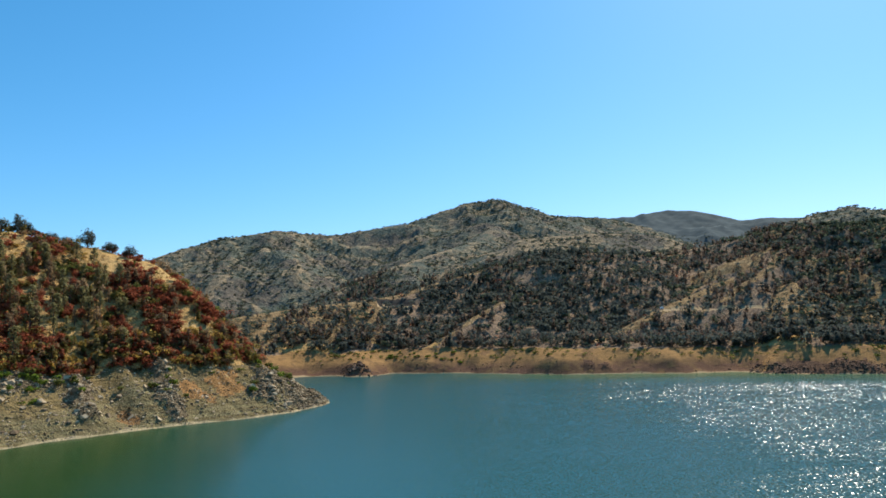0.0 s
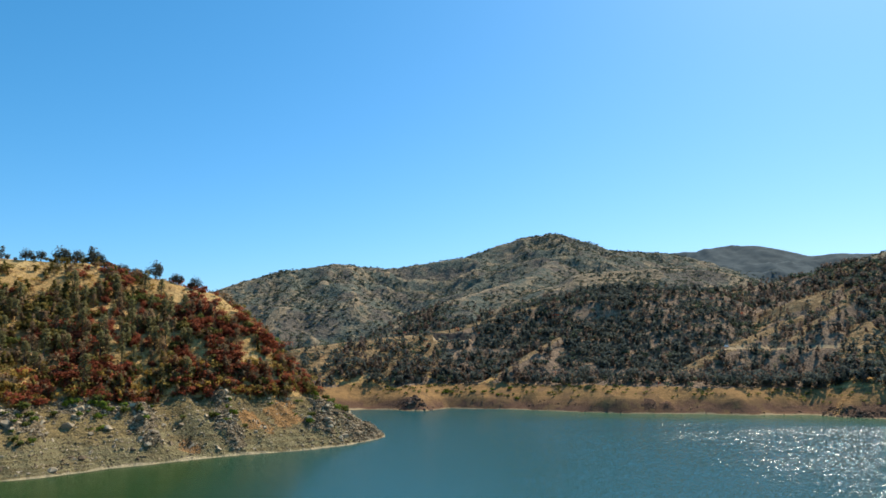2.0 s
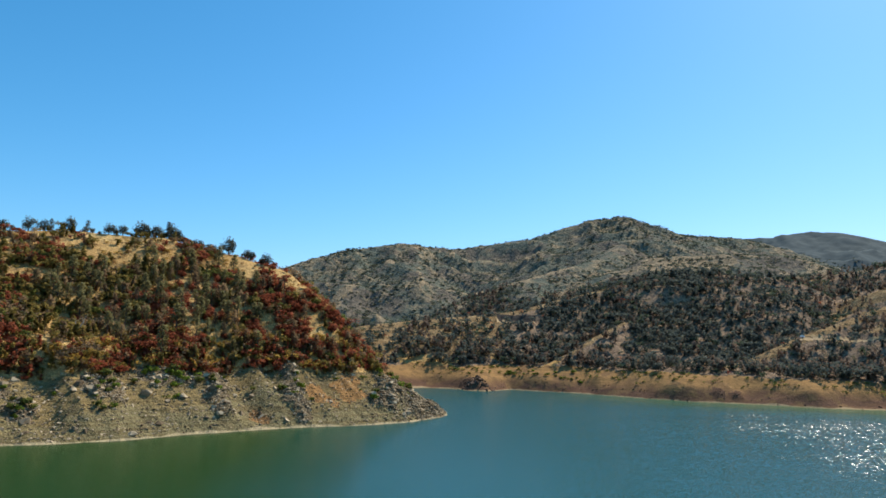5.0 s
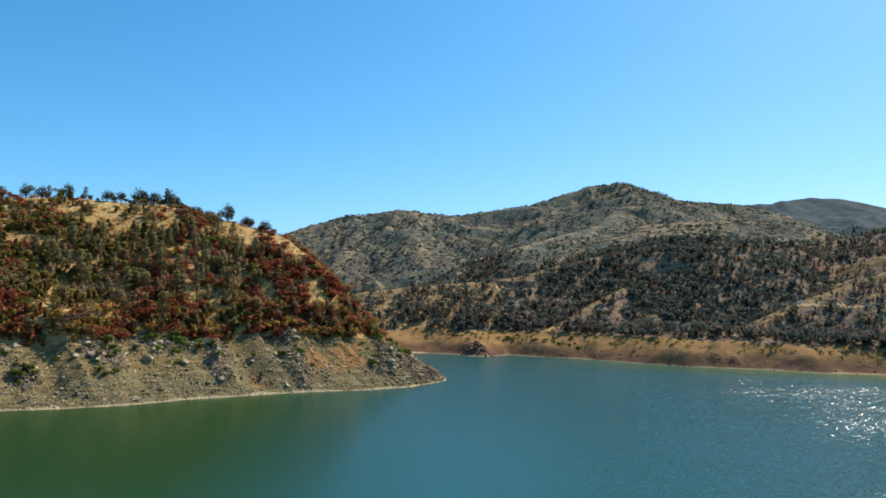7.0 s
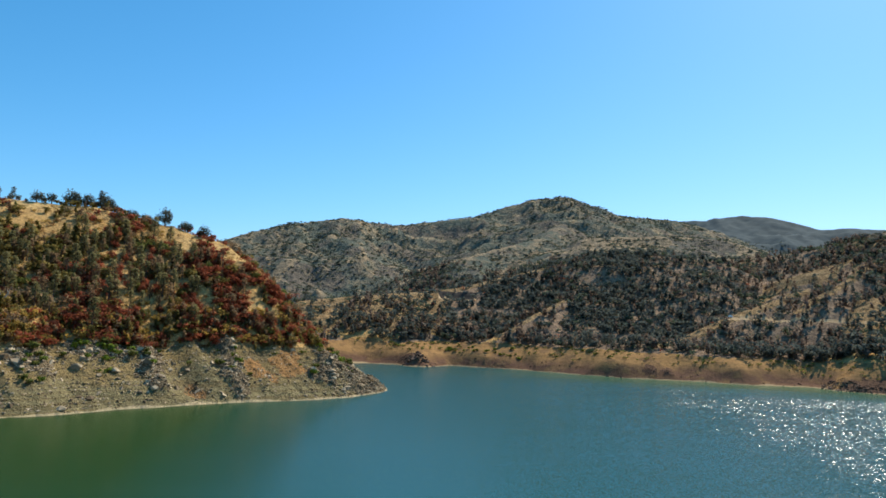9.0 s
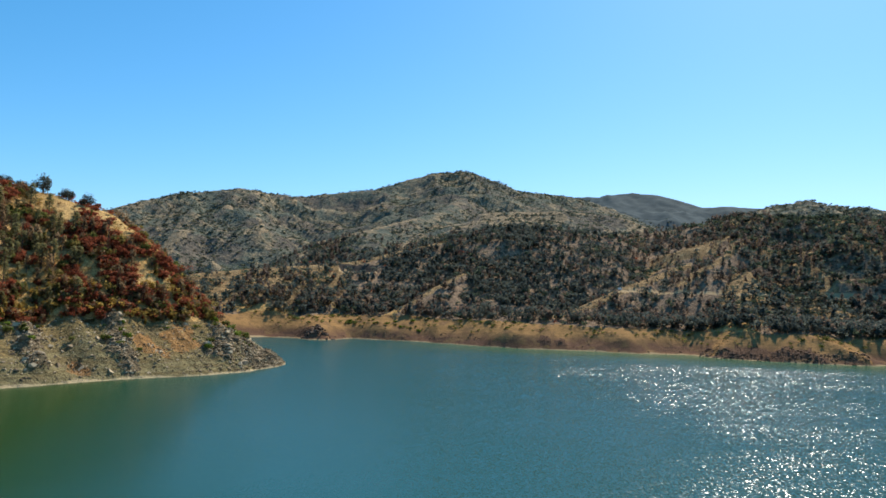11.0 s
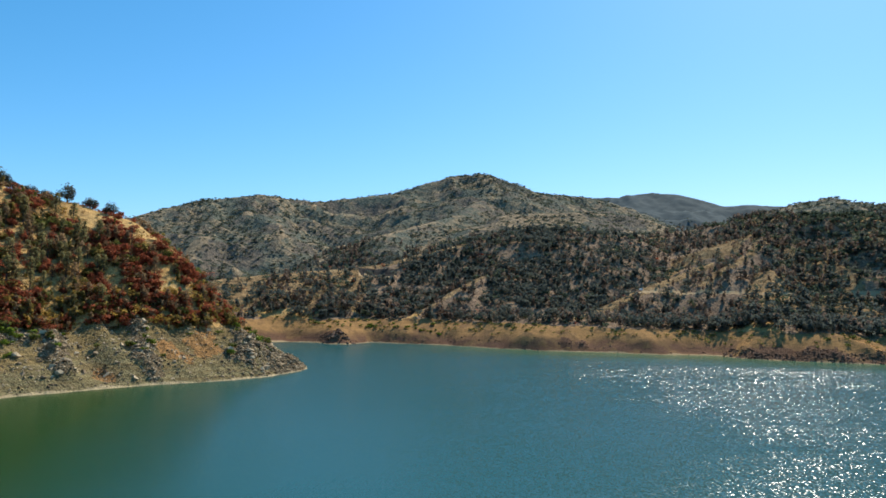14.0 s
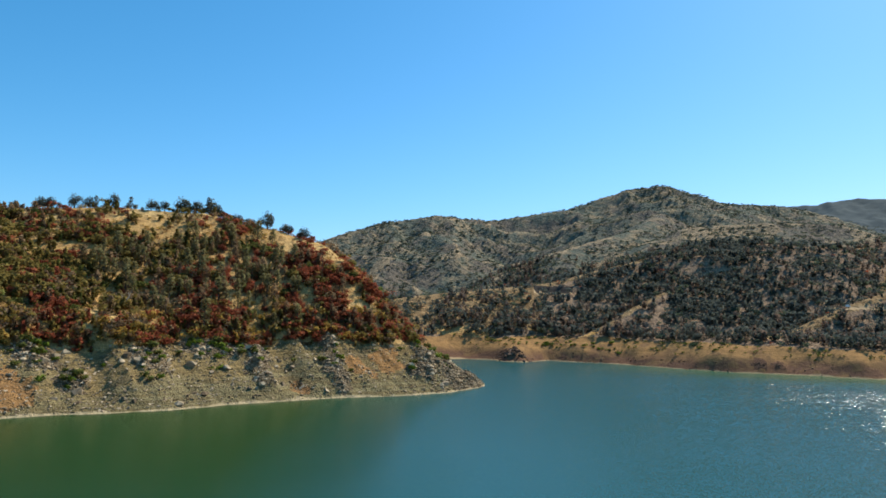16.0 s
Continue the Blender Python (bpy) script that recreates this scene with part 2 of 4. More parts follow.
SANDY_SLOPE = sandy_material("sandy_slope", (0.20, 0.132, 0.066), (0.34, 0.226, 0.113), (0.475, 0.325, 0.168), (0.13, 0.092, 0.056))
ROAD = plain_material("road_cut", (0.34, 0.23, 0.12), (0.46, 0.33, 0.19), 0.3)
LITTER = litter_material()
# Blue-grey of the far ridge is distance haze put into its colour.
HAZED_HEATH = plain_material("hazed_far_heath", (0.036, 0.056, 0.064), (0.074, 0.098, 0.102), 0.03)
# Shade on the cut's face is put into this dark colour.
SHADED_CUT = plain_material("shaded_cut_rock", (0.03, 0.025, 0.022), (0.085, 0.07, 0.058), 0.3)
PALE_WOOD = plain_material("bleached_wood", (0.42, 0.36, 0.28), (0.62, 0.55, 0.45), 1.5)
WHITE_PAINT = plain_material("white_paint", (0.74, 0.74, 0.73), (0.82, 0.82, 0.81), 0.4, 0.3)
DARK_GLASS = plain_material("dark_glass", (0.02, 0.02, 0.025), (0.03, 0.03, 0.035), 0.5, 0.1)
TYRE = plain_material("tyre_rubber", (0.02, 0.02, 0.02), (0.035, 0.035, 0.035), 3.0)
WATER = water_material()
LEAF = {
    "red": leaf_material("scorched_leaves", (0.255, 0.072, 0.040), (0.355, 0.104, 0.055), (0.424, 0.149, 0.076), 0.55),
    "green": leaf_material("green_leaves", (0.095, 0.11, 0.028), (0.15, 0.168, 0.044), (0.215, 0.225, 0.068), 0.58),
    "olive": leaf_material("olive_leaves", (0.162, 0.127, 0.038), (0.252, 0.196, 0.058), (0.347, 0.270, 0.090), 0.58),
    # Needles blued a little, standing for distance haze over the far woods.
    "dark": leaf_material("dark_needles", (0.076, 0.09, 0.08), (0.124, 0.142, 0.122), (0.175, 0.192, 0.158), 0.52),
    "grey": leaf_material("bare_grey_twigs", (0.171, 0.113, 0.066), (0.275, 0.187, 0.106), (0.374, 0.263, 0.150), 0.58),
    "scrub": leaf_material("grey_green_scrub", (0.085, 0.1, 0.07), (0.12, 0.134, 0.092), (0.16, 0.168, 0.115), 0.5),
    # Mountain oaks blued likewise, haze mixed into the leaf colour.
    "live_oak": leaf_material("live_oak_leaves", (0.085, 0.108, 0.085), (0.125, 0.15, 0.112), (0.165, 0.185, 0.135), 0.5),
    "ash": leaf_material("ashen_twigs", (0.135, 0.098, 0.076), (0.205, 0.152, 0.118), (0.28, 0.212, 0.162), 0.5),
    # These two oak tones are greyed to stand for hazy distance.
    "hazed_oak": leaf_material("hazed_oak_leaves", (0.072, 0.095, 0.062), (0.112, 0.142, 0.092), (0.16, 0.19, 0.12)),
    "dull": leaf_material("dull_oak_leaves", (0.080, 0.085, 0.058), (0.12, 0.125, 0.085), (0.17, 0.17, 0.115)),
    "gold": leaf_material("dry_gold_leaves", (0.28, 0.17, 0.038), (0.43, 0.275, 0.066), (0.54, 0.38, 0.11), 0.55),
    "grey_pine": leaf_material("grey_green_needles", (0.162, 0.149, 0.067), (0.232, 0.211, 0.095), (0.302, 0.273, 0.133), 0.58),
    "dry": leaf_material("dry_brown_brush", (0.198, 0.110, 0.045), (0.308, 0.184, 0.075), (0.418, 0.268, 0.110), 0.5),
    "bright": leaf_material("willow_leaves", (0.10, 0.14, 0.02), (0.16, 0.22, 0.03), (0.22, 0.29, 0.05)),
}


# ---- the lie of the land ----
def hashed(i, j, seed):
    n = (i.astype(np.int64) * 374761393 + j.astype(np.int64) * 668265263 + seed * 974634777) & 0x7FFFFFFF
    n = ((n ^ (n >> 13)) * 1274126177) & 0x7FFFFFFF
    return ((n ^ (n >> 16)) & 0xFFFFF) / float(0xFFFFF)


def smooth_noise(x, y, scale, seed):
    x, y = x / scale, y / scale
    i, j = np.floor(x), np.floor(y)
    u, v = x - i, y - j
    u, v = u * u * u * (u * (6 * u - 15) + 10), v * v * v * (v * (6 * v - 15) + 10)
    a, b, c, d = hashed(i, j, seed), hashed(i + 1, j, seed), hashed(i, j + 1, seed), hashed(i + 1, j + 1, seed)
    return a + (b - a) * u + (c - a) * v + (a - b - c + d) * u * v


def rough_noise(x, y, scale, octaves, seed):
    s, w, total = 0.0, 1.0, 0.0
    for k in range(octaves):
        s = s + w * smooth_noise(x + 31.7 * k, y - 17.3 * k, scale / 2**k, seed + k)
        total, w = total + w, 0.5 * w
    return s / total


def gully_noise(x, y, scale, octaves, seed):
    s, w, total = 0.0, 1.0, 0.0
    for k in range(octaves):
        s = s + w * (1 - np.abs(2 * smooth_noise(x + 13.1 * k, y + 7.7 * k, scale / 2**k, seed + k) - 1))
        total, w = total + w, 0.5 * w
    return s / total


# The shore of the lake at its low level: the western point, the far shore, and the shore by the viewpoint.
POINT_SHORE = [
    (-330, 60), (-300, 120), (-258, 180), (-218, 225), (-207, 241), (-191, 252), (-176, 268), (-165, 294), (-148, 315), (-128, 339), (-105,
    360), (-81, 389), (-69, 434), (-74, 455)
]
FAR_SHORE = [
    (-103, 520), (-125, 600), (-160, 690), (-137, 715), (-104, 712), (-94, 692), (-76, 692), (-66, 712), (-55, 736), (-32, 726), (14, 718),
    (57, 682), (107, 653), (159, 650), (206, 632), (245, 637), (263, 634), (270, 606), (300, 588), (345, 570), (385, 568), (412, 580), (470,
    568)
]
HOME_SHORE = [
    (560, 500), (640, 400), (650, 250), (560, 60), (380, -20), (150, -20), (75, 10), (50, 42), (0, 58), (-50, 42), (-80, 5), (-150, -30),
    (-300, -30)
]
LAKE = POINT_SHORE + FAR_SHORE + HOME_SHORE
RIDGES = []


def ridge(name, slope, back, depth, *crest):
    """A crest line (x, y, z), with the slope of its flanks, the roundness of its back and the depth of its gullies."""
    RIDGES.append((name, slope, back, depth, list(crest)))


ridge("peninsula", 0.6, 8, 2.5, (-368, 367, 102), (-349, 392, 107), (-327, 417, 111), (-298, 439, 111), (-276, 447, 111), (-253, 454, 105),
      (-228, 456, 100), (-200, 453, 92), (-185, 445, 84), (-170, 440, 78), (-151, 432, 66), (-131, 427, 54), (-118, 424, 42), (-108, 421,
      30), (-92, 422, 23), (-85, 430, 12))
ridge("bench", 0.5, 8, 15, (-232, 828, 65), (-188, 860, 72), (-140, 889, 79), (-73, 927, 88), (-1, 980, 110), (81, 1027, 136), (132, 1042,
      151), (184, 1044, 155), (241, 1032, 150), (294, 1039, 148))
ridge("east_hill", 0.5, 12, 23, (373, 1120, 157), (435, 1065, 168), (486, 1020, 180), (556, 961, 173), (610, 915, 169), (646, 890, 164),
      (800, 820, 165), (1000, 500, 150))
ridge("middle_spur", 0.5, 8, 12, (-176, 1238, 108), (-144, 1292, 138), (-88, 1347, 168), (-15, 1450, 202), (73, 1598, 245), (138, 1795,
      308))
ridge("middle_hill", 0.42, 20, 16, (176, 1490, 233), (304, 1520, 245), (435, 1540, 243))
ridge("mountain", 0.48, 14, 32, (-1100, 1000, 150), (-850, 1300, 190), (-671, 1562, 211), (-639, 1629, 227), (-590, 1700, 261), (-547, 1767,
      288), (-444, 1847, 313), (-399, 1909, 318), (-323, 1974, 317), (-234, 2037, 338), (-109, 2097, 365), (-43, 2130, 388), (25, 2160,
      415), (95, 2178, 439), (167, 2194, 452), (222, 2209, 434), (323, 2277, 412), (432, 2361, 417), (609, 2528, 432), (800, 2800, 430))
ridge("far_ridge", 0.4, 30, 25, (516, 3259, 551), (772, 3208, 538), (883, 3128, 536), (928, 3062, 541), (1032, 3029, 540), (1104, 2950,
      504), (1213, 2853, 466), (1313, 2808, 464), (1700, 2600, 440), (2400, 2000, 400))
ridge("east_knob", 0.45, 14, 12, (763, 1575, 265), (773, 1514, 263), (813, 1493, 276), (852, 1471, 282), (890, 1449, 273), (916, 1432, 262),
      (934, 1420, 266), (968, 1398, 252), (999, 1376, 246), (1300, 1100, 230))
ridge("west_hill", 0.45, 15, 5, (-384, 368, 100), (-470, 250, 100), (-520, 60, 90))
ridge("spur_a", 0.62, 4, 3, (96, 925, 90), (41, 839, 60), (2, 790, 36), (-22, 765, 23))
ridge("spur_b", 0.62, 4, 3, (478, 1000, 168), (420, 944, 137), (363, 889, 101), (245, 803, 62), (185, 758, 38), (150, 740, 28))
ridge("spur_c", 0.55, 5, 2, (389, 789, 87), (335, 690, 42), (312, 640, 27), (306, 606, 10))
ridge("spur_e", 0.62, 4, 3, (440, 915, 138), (408, 858, 117), (352, 815, 92), (314, 790, 70))
ridge("spur_d", 0.5, 5, 3, (-140, 889, 79), (-159, 764, 28))
ridge("home_bluff", 0.55, 0.5, 0, (0, -1, 39.3), (30, -60, 44), (-10, -200, 70))


def shore_distance(x, y):
    """Metres from the lake's edge: positive on land."""
    best, inside = np.full(x.shape, 1e9), np.zeros(x.shape, bool)
    for (ax, ay), (bx, by) in zip(LAKE, LAKE[1:] + LAKE[:1]):
        ex, ey = bx - ax, by - ay
        t = np.clip(((x - ax) * ex + (y - ay) * ey) / (ex * ex + ey * ey), 0, 1)
        best = np.minimum(best, (x - ax - t * ex) ** 2 + (y - ay - t * ey) ** 2)
        if ay != by:
            inside ^= ((ay > y) != (by > y)) & (x < ex * (y - ay) / ey + ax)
    return np.where(inside, -1, 1) * np.sqrt(best)


# Patches of the bare banks that differ from the plain soil: x, y, radius.
RUBBLE_ZONES = [
    (-236, 262, 13), (-216, 259, 8), (-202, 291, 11), (-212, 300, 8), (-197, 318, 10), (-186, 330, 9), (-174, 338, 9), (-166, 326, 8), (-158, 318, 6),
    (-150, 374, 7), (-143, 363, 7), (-135, 352, 7), (-129, 344, 6), (-100, 392, 10), (-98, 410, 12), (-94, 428, 14), (-84, 412, 14), (-78, 430, 14), (-80, 448, 14),
]
OCHRE_ZONES = [(-223, 236, 11), (-233, 240, 10), (-146, 331, 5), (-150, 337, 4), (-206, 316, 5), (-128, 372, 9), (-117, 388, 10), (-120, 400, 8), (372, 612, 12), (378, 596, 11), (381, 580, 9), (384, 570, 7), (352, 622, 9), (286, 628, 8), (274, 616, 7)]
DARK_ZONES = [(292, 604, 14), (305, 598, 15), (322, 590, 15), (338, 584, 11), (132, 660, 8), (148, 660, 8), (-98, 712, 10)]


def in_zones(x, y, zones):
    """One in the midst of the patches, nought outside their uneven edges."""
    q = np.full(x.shape, 9.0)
    for cx, cy, r in zones:
        q = np.minimum(q, np.hypot(x - cx, y - cy) / r)
    return np.clip(2.0 * (1.0 - q + 1.1 * (rough_noise(x, y, 9.0, 3, 57) - 0.5)), 0, 1)


# Ribs (+) and hollows (-) of the bare banks: from, to, width, height.
BANK_RIBS = [
    ((352, 624), (382, 566), 8, 4.5), ((392, 620), (412, 588), 13, -6.0), ((300, 642), (262, 606), 9, 4.0), ((248, 672), (240, 645), 13, -2.0), ((330, 625), (318, 600), 9, -3.0),
    ((-150, 378), (-127, 340), 6, 3.2), ((-135, 384), (-112, 352), 9, -2.4), ((-180, 340), (-156, 318), 6, 3.0), ((-166, 352), (-146, 330), 6, -2.0), ((-208, 304), (-192, 284), 7, 2.5),
    ((-222, 282), (-203, 262), 8, -2.5), ((-104, 412), (-86, 392), 8, 2.5), ((-24, 745), (-10, 722), 12, 4.0), ((20, 752), (22, 726), 12, -1.8), ((100, 690), (108, 660), 14, 1.2),
    ((160, 690), (162, 655), 14, -1.8), ((205, 670), (206, 636), 12, 4.0),
]


def land(x, y):
    """Height of the ground, distance from the shore, number of the ridge, distance from its crest and share of gully."""
    near = np.hypot(x, y) < 600
    d = shore_distance(x, y)
    d = d + np.where(near, 5.0, 7.0) * (rough_noise(x, y, 26.0, 3, 5) - 0.5)
    hill = np.where(near, 24, 16 + 0.2 * np.clip(d - 20, 0, 45)) + 0.02 * np.clip(d, 0, 800) + 5 * (rough_noise(x, y, 70, 3, 9) - 0.5)
    carve, off, who = np.zeros(x.shape), np.full(x.shape, 1e9), np.full(x.shape, -1)
    for number, (_, slope, back, depth, crest) in enumerate(RIDGES):
        h, far = np.full(x.shape, -1e9), np.full(x.shape, 1e9)
        for (ax, ay, az), (bx, by, bz) in zip(crest, crest[1:]):
            ex, ey = bx - ax, by - ay
            t = np.clip(((x - ax) * ex + (y - ay) * ey) / (ex * ex + ey * ey), 0, 1)
            q = np.sqrt((x - ax - t * ex) ** 2 + (y - ay - t * ey) ** 2)
            h = np.maximum(h, az + t * (bz - az) - (np.sqrt((slope * q) ** 2 + back * back) - back))
            far = np.minimum(far, q)
        win = h > hill
        hill, carve, off = np.where(win, h, hill), np.where(win, depth, carve), np.where(win, far, off)
        who = np.where(win, number, who)
    hold = np.clip(off / 70.0, 0.06, 1.0)
    gully = 1.0 - gully_noise(x, y, 130.0, 3, 21)
    hill = hill - carve * hold * gully * 1.8 + carve * hold * 0.4
    hill = hill + np.clip(carve, 0, 10) * 0.25 * (rough_noise(x, y, 25.0, 3, 33) - 0.5)
    bank = np.where(d < 44, 0.57 * d, 25 + np.where(near & (x < -60) & (y > 100), 1.15, 0.8) * (d - 44))
    u, v = np.where(near, 0.58 * x + 0.81 * y, 0.98 * x - 0.20 * y), np.where(near, 0.58 * y - 0.81 * x, 0.98 * y + 0.20 * x)
    groove = gully_noise(u, v * 0.35, np.where(near, 30.0, 75.0), 3, 41) - 0.62
    rubble = np.clip(d / 10, 0, 1) * (groove * np.where(near, 8.0, 15.0) + (gully_noise(x, y, 9.0, 3, 47) - 0.6) * np.where(near, 1.6, 0.9))
    rocky = np.clip(d / 6, 0, 1) * in_zones(x, y, RUBBLE_ZONES + DARK_ZONES)
    rubble = rubble + rocky * (1.6 + 4.0 * (gully_noise(x, y, 6.0, 2, 48) - 0.6))
    bank = bank + rubble
    for (ax, ay), (bx, by), width, rise in BANK_RIBS:
        ex, ey = bx - ax, by - ay
        t = np.clip(((x - ax) * ex + (y - ay) * ey) / (ex * ex + ey * ey), 0, 1)
        q2 = (x - ax - t * ex) ** 2 + (y - ay - t * ey) ** 2
        bank = bank + rise * np.clip(d / 12, 0, 1) * np.exp(-q2 / (width * width))
    k = 5.0
    w = np.clip(0.5 + 0.5 * (hill - bank) / k, 0, 1)
    h = hill + (bank - hill) * w - k * w * (1 - w)
    h = np.where(d < 0, np.maximum(0.45 * d, -14.0), np.maximum(h, 0.15 * np.clip(d, 0, 2)))
    # Small terraces that the falling water left on the near bank.
    h = h + np.where(near & (d > 0) & (d < 40), 0.20 * (1 - rocky) * np.sin(h * 4.6), 0.0)
    for level, low, high, cut in ROADS:
        on = (x > low) & (x < high) & (y > 600) & (who != names.index("spur_c"))
        up, flat = h - level, 0.55 * cut
        h = np.where(on & (up > 0) & (up < flat), level + 0.05 * up, h)
        h = np.where(on & (up >= flat) & (up < cut), level + (up - flat) / (cut - flat) * cut, h)
    return h, d, who, off, gully


names = [r[0] for r in RIDGES]
ROADS = [(59.5, 240, 760, 4.0), (74.5, -84, -36, 9.0)]  # height of the shelf, from x, to x, height of the cut


def mesh_object(name, verts, faces, materials, index=None, smooth=False, normals=None):
    """A mesh object out of arrays: faces all with the same number of corners."""
    me = bpy.data.meshes.new(name)
    n, k = faces.shape
    me.vertices.add(len(verts))
    me.vertices.foreach_set("co", np.ascontiguousarray(verts, np.float32).ravel())
    me.loops.add(n * k)
    me.loops.foreach_set("vertex_index", np.ascontiguousarray(faces, np.int32).ravel())
    me.polygons.add(n)
    me.polygons.foreach_set("loop_start", np.arange(0, n * k, k, dtype=np.int32))
    for m in materials:
        me.materials.append(m)
    if index is not None:
        me.polygons.foreach_set("material_index", np.ascontiguousarray(index, np.int32))
    me.polygons.foreach_set("use_smooth", np.full(n, smooth))
    me.update(calc_edges=True)
    if normals is not None:
        me.normals_split_custom_set_from_vertices(normals)
    return me


def build_ground():
    az = np.concatenate([np.arange(-50, 58, 0.22), np.arange(58, 310, 3.0)])
    rings = np.concatenate([np.geomspace(0.02, 200, 44), np.arange(202, 530, 1.7), np.arange(530, 1200, 3.4), np.geomspace(1200, 3500, 130), np.geomspace(3560, 4850, 14)])
    a, r = np.meshgrid(np.radians(az), rings, indexing="ij")
    x, y = 0.4 - r * np.sin(a), -0.5 + r * np.cos(a)
    h, d, who, off, gully = land(x, y)
    na, nr = x.shape
    verts = np.stack([x, y, h], -1).reshape(-1, 3)
    i = (np.arange(na)[:, None] * nr + np.arange(nr - 1)[None, :])
    j = (np.roll(np.arange(na), -1)[:, None] * nr + np.arange(nr - 1)[None, :])
    faces = np.stack([i, i + 1, j + 1, j], -1).reshape(-1, 4)
    dm, rm = d[:, :-1], r[:, :-1]
    bare = dm < 44 - 8 * np.clip((x[:, :-1] - 350) / 60, 0, 1) * (y[:, :-1] > 300) + 8 * (rough_noise(x, y, 18.0, 3, 61)[:, :-1] - 0.5)
    index = np.where(bare, np.where(rm < 560, 1, 2), 0)
    for kind, zones in ((10, RUBBLE_ZONES), (11, OCHRE_ZONES), (12, DARK_ZONES)):
        index = np.where(bare & (in_zones(x, y, zones)[:, :-1] > 0.35), kind, index)
    ow, wm, gm, om, xm, ym = index == 0, who[:, :-1], gully[:, :-1], off[:, :-1], x[:, :-1], y[:, :-1]
    litter = (wm == names.index("bench")) & ((om > 16) & (xm > -70) | (xm > 60)) | (wm == names.index("east_hill")) & (gm > 0.24 + 0.2 * (rough_noise(x, y, 40.0, 3, 66)[:, :-1] - 0.5))
    litter &= (wm != names.index("east_hill")) | (rough_noise(x, y, 55.0, 4, 68)[:, :-1] > 0.47)
    litter |= (wm == names.index("spur_e")) & (om > 9) | (wm == names.index("spur_a")) & (om > 7) | (wm == names.index("spur_b")) & (om > np.where(h[:, :-1] > 98, 5, 13)) | (wm == -1)
    index = np.where(ow & litter & (rm > 560), 6, index)
    index = np.where(ow & (rm > 1150) & ((wm == names.index("mountain")) | (wm == names.index("middle_spur")) | (wm == names.index("middle_hill")) | (wm == names.index("east_knob")) | (rm > 1300)), 4, index)
    index = np.where((index == 0) & (rm > 560) & np.isin(wm, [names.index(w) for w in ("east_hill", "spur_a", "spur_b", "spur_c", "spur_d", "spur_e", "bench")]) & (h[:, :-1] > 30), 9, index)
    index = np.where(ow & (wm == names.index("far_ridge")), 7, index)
    pale = rough_noise(x, y, 60.0, 3, 67)[:, :-1]
    index = np.where(ow & (wm == names.index("middle_spur")) & (om < 16) & (ym < 1480), 8, index)
    index = np.where(ow & (wm == names.index("middle_hill")) & (pale > 0.55), 8, index)
    index = np.where(ow & (wm == names.index("mountain")) & (xm < -150) & (gm + 0.5 * (pale - 0.5) < 0.14), 8, index)
    for level, low, high, cut in ROADS:
        xm, up = x[:, :-1], h[:, :-1] - level
        on = (xm > low) & (xm < high) & (rm > 600) & (rm < 1100) & (index != 2) & (index < 10)
        index = np.where(on & (up > -1.9) & (up < 0.25), 3, index)
        if cut > 8:
            index = np.where(on & (up >= 0.2) & (up < 0.95 * cut), 5, index)
    me = mesh_object("ground", verts, faces, [GRASS, BANK_NEAR, BANK_FAR, ROAD, SCRUBLAND, SHADED_CUT, LITTER, HAZED_HEATH, PALE_SLOPE, SANDY_SLOPE, RUBBLE_BANK, OCHRE_BANK, DARK_BANK], index.ravel(), smooth=True)
    return tagged(new("ground", me), "dry golden hills with bare clay and rubble banks round a low lake", "hills", kind="structure")


build_ground()


def build_water():
    n = 40
    gx, gy = np.meshgrid(np.linspace(-420, 720, n), np.linspace(-80, 780, n), indexing="ij")
    verts = np.stack([gx, gy, 0 * gx], -1).reshape(-1, 3)
    i = (np.arange(n - 1)[:, None] * n + np.arange(n - 1)[None, :]).ravel()
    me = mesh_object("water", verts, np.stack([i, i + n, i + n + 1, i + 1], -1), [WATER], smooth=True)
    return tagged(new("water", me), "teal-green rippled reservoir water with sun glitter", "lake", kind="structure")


build_water()

# ---- plants ----
rng = np.random.default_rng(7)


def spray(count, size, centres, spreads, flat=0.55):
    """Leaf sprays: loose triangles about clump centres, turned mostly outwards."""
    k = rng.integers(0, len(centres), count)
    dirs = rng.normal(size=(count, 3))
    dirs /= np.linalg.norm(dirs, axis=1, keepdims=True)
    rad = rng.random((count, 1)) ** 0.35
    p = centres[k] + dirs * rad * spreads[k]
    n = dirs * (1 - flat) + rng.normal(size=(count, 3)) * flat * 0.7 + [0, 0, 0.25]
    n /= np.linalg.norm(n, axis=1, keepdims=True)
    u = np.cross(n, rng.normal(size=(count, 3)))
    u /= np.linalg.norm(u, axis=1, keepdims=True)
    v = np.cross(n, u)
    s = size * (0.6 + 0.8 * rng.random((count, 1)))
    tri = np.stack([p + u * s, p - 0.5 * u * s + 0.8 * v * s, p - 0.5 * u * s - 0.8 * v * s], 1)
    out = np.repeat(dirs * 0.8 + 0.22 * rng.normal(size=(count, 3)) + (centres[k] - centres.mean(0)) / (2.0 * spreads.mean()), 3, 0)
    return tri.reshape(-1, 3), out / np.linalg.norm(out, axis=1, keepdims=True)


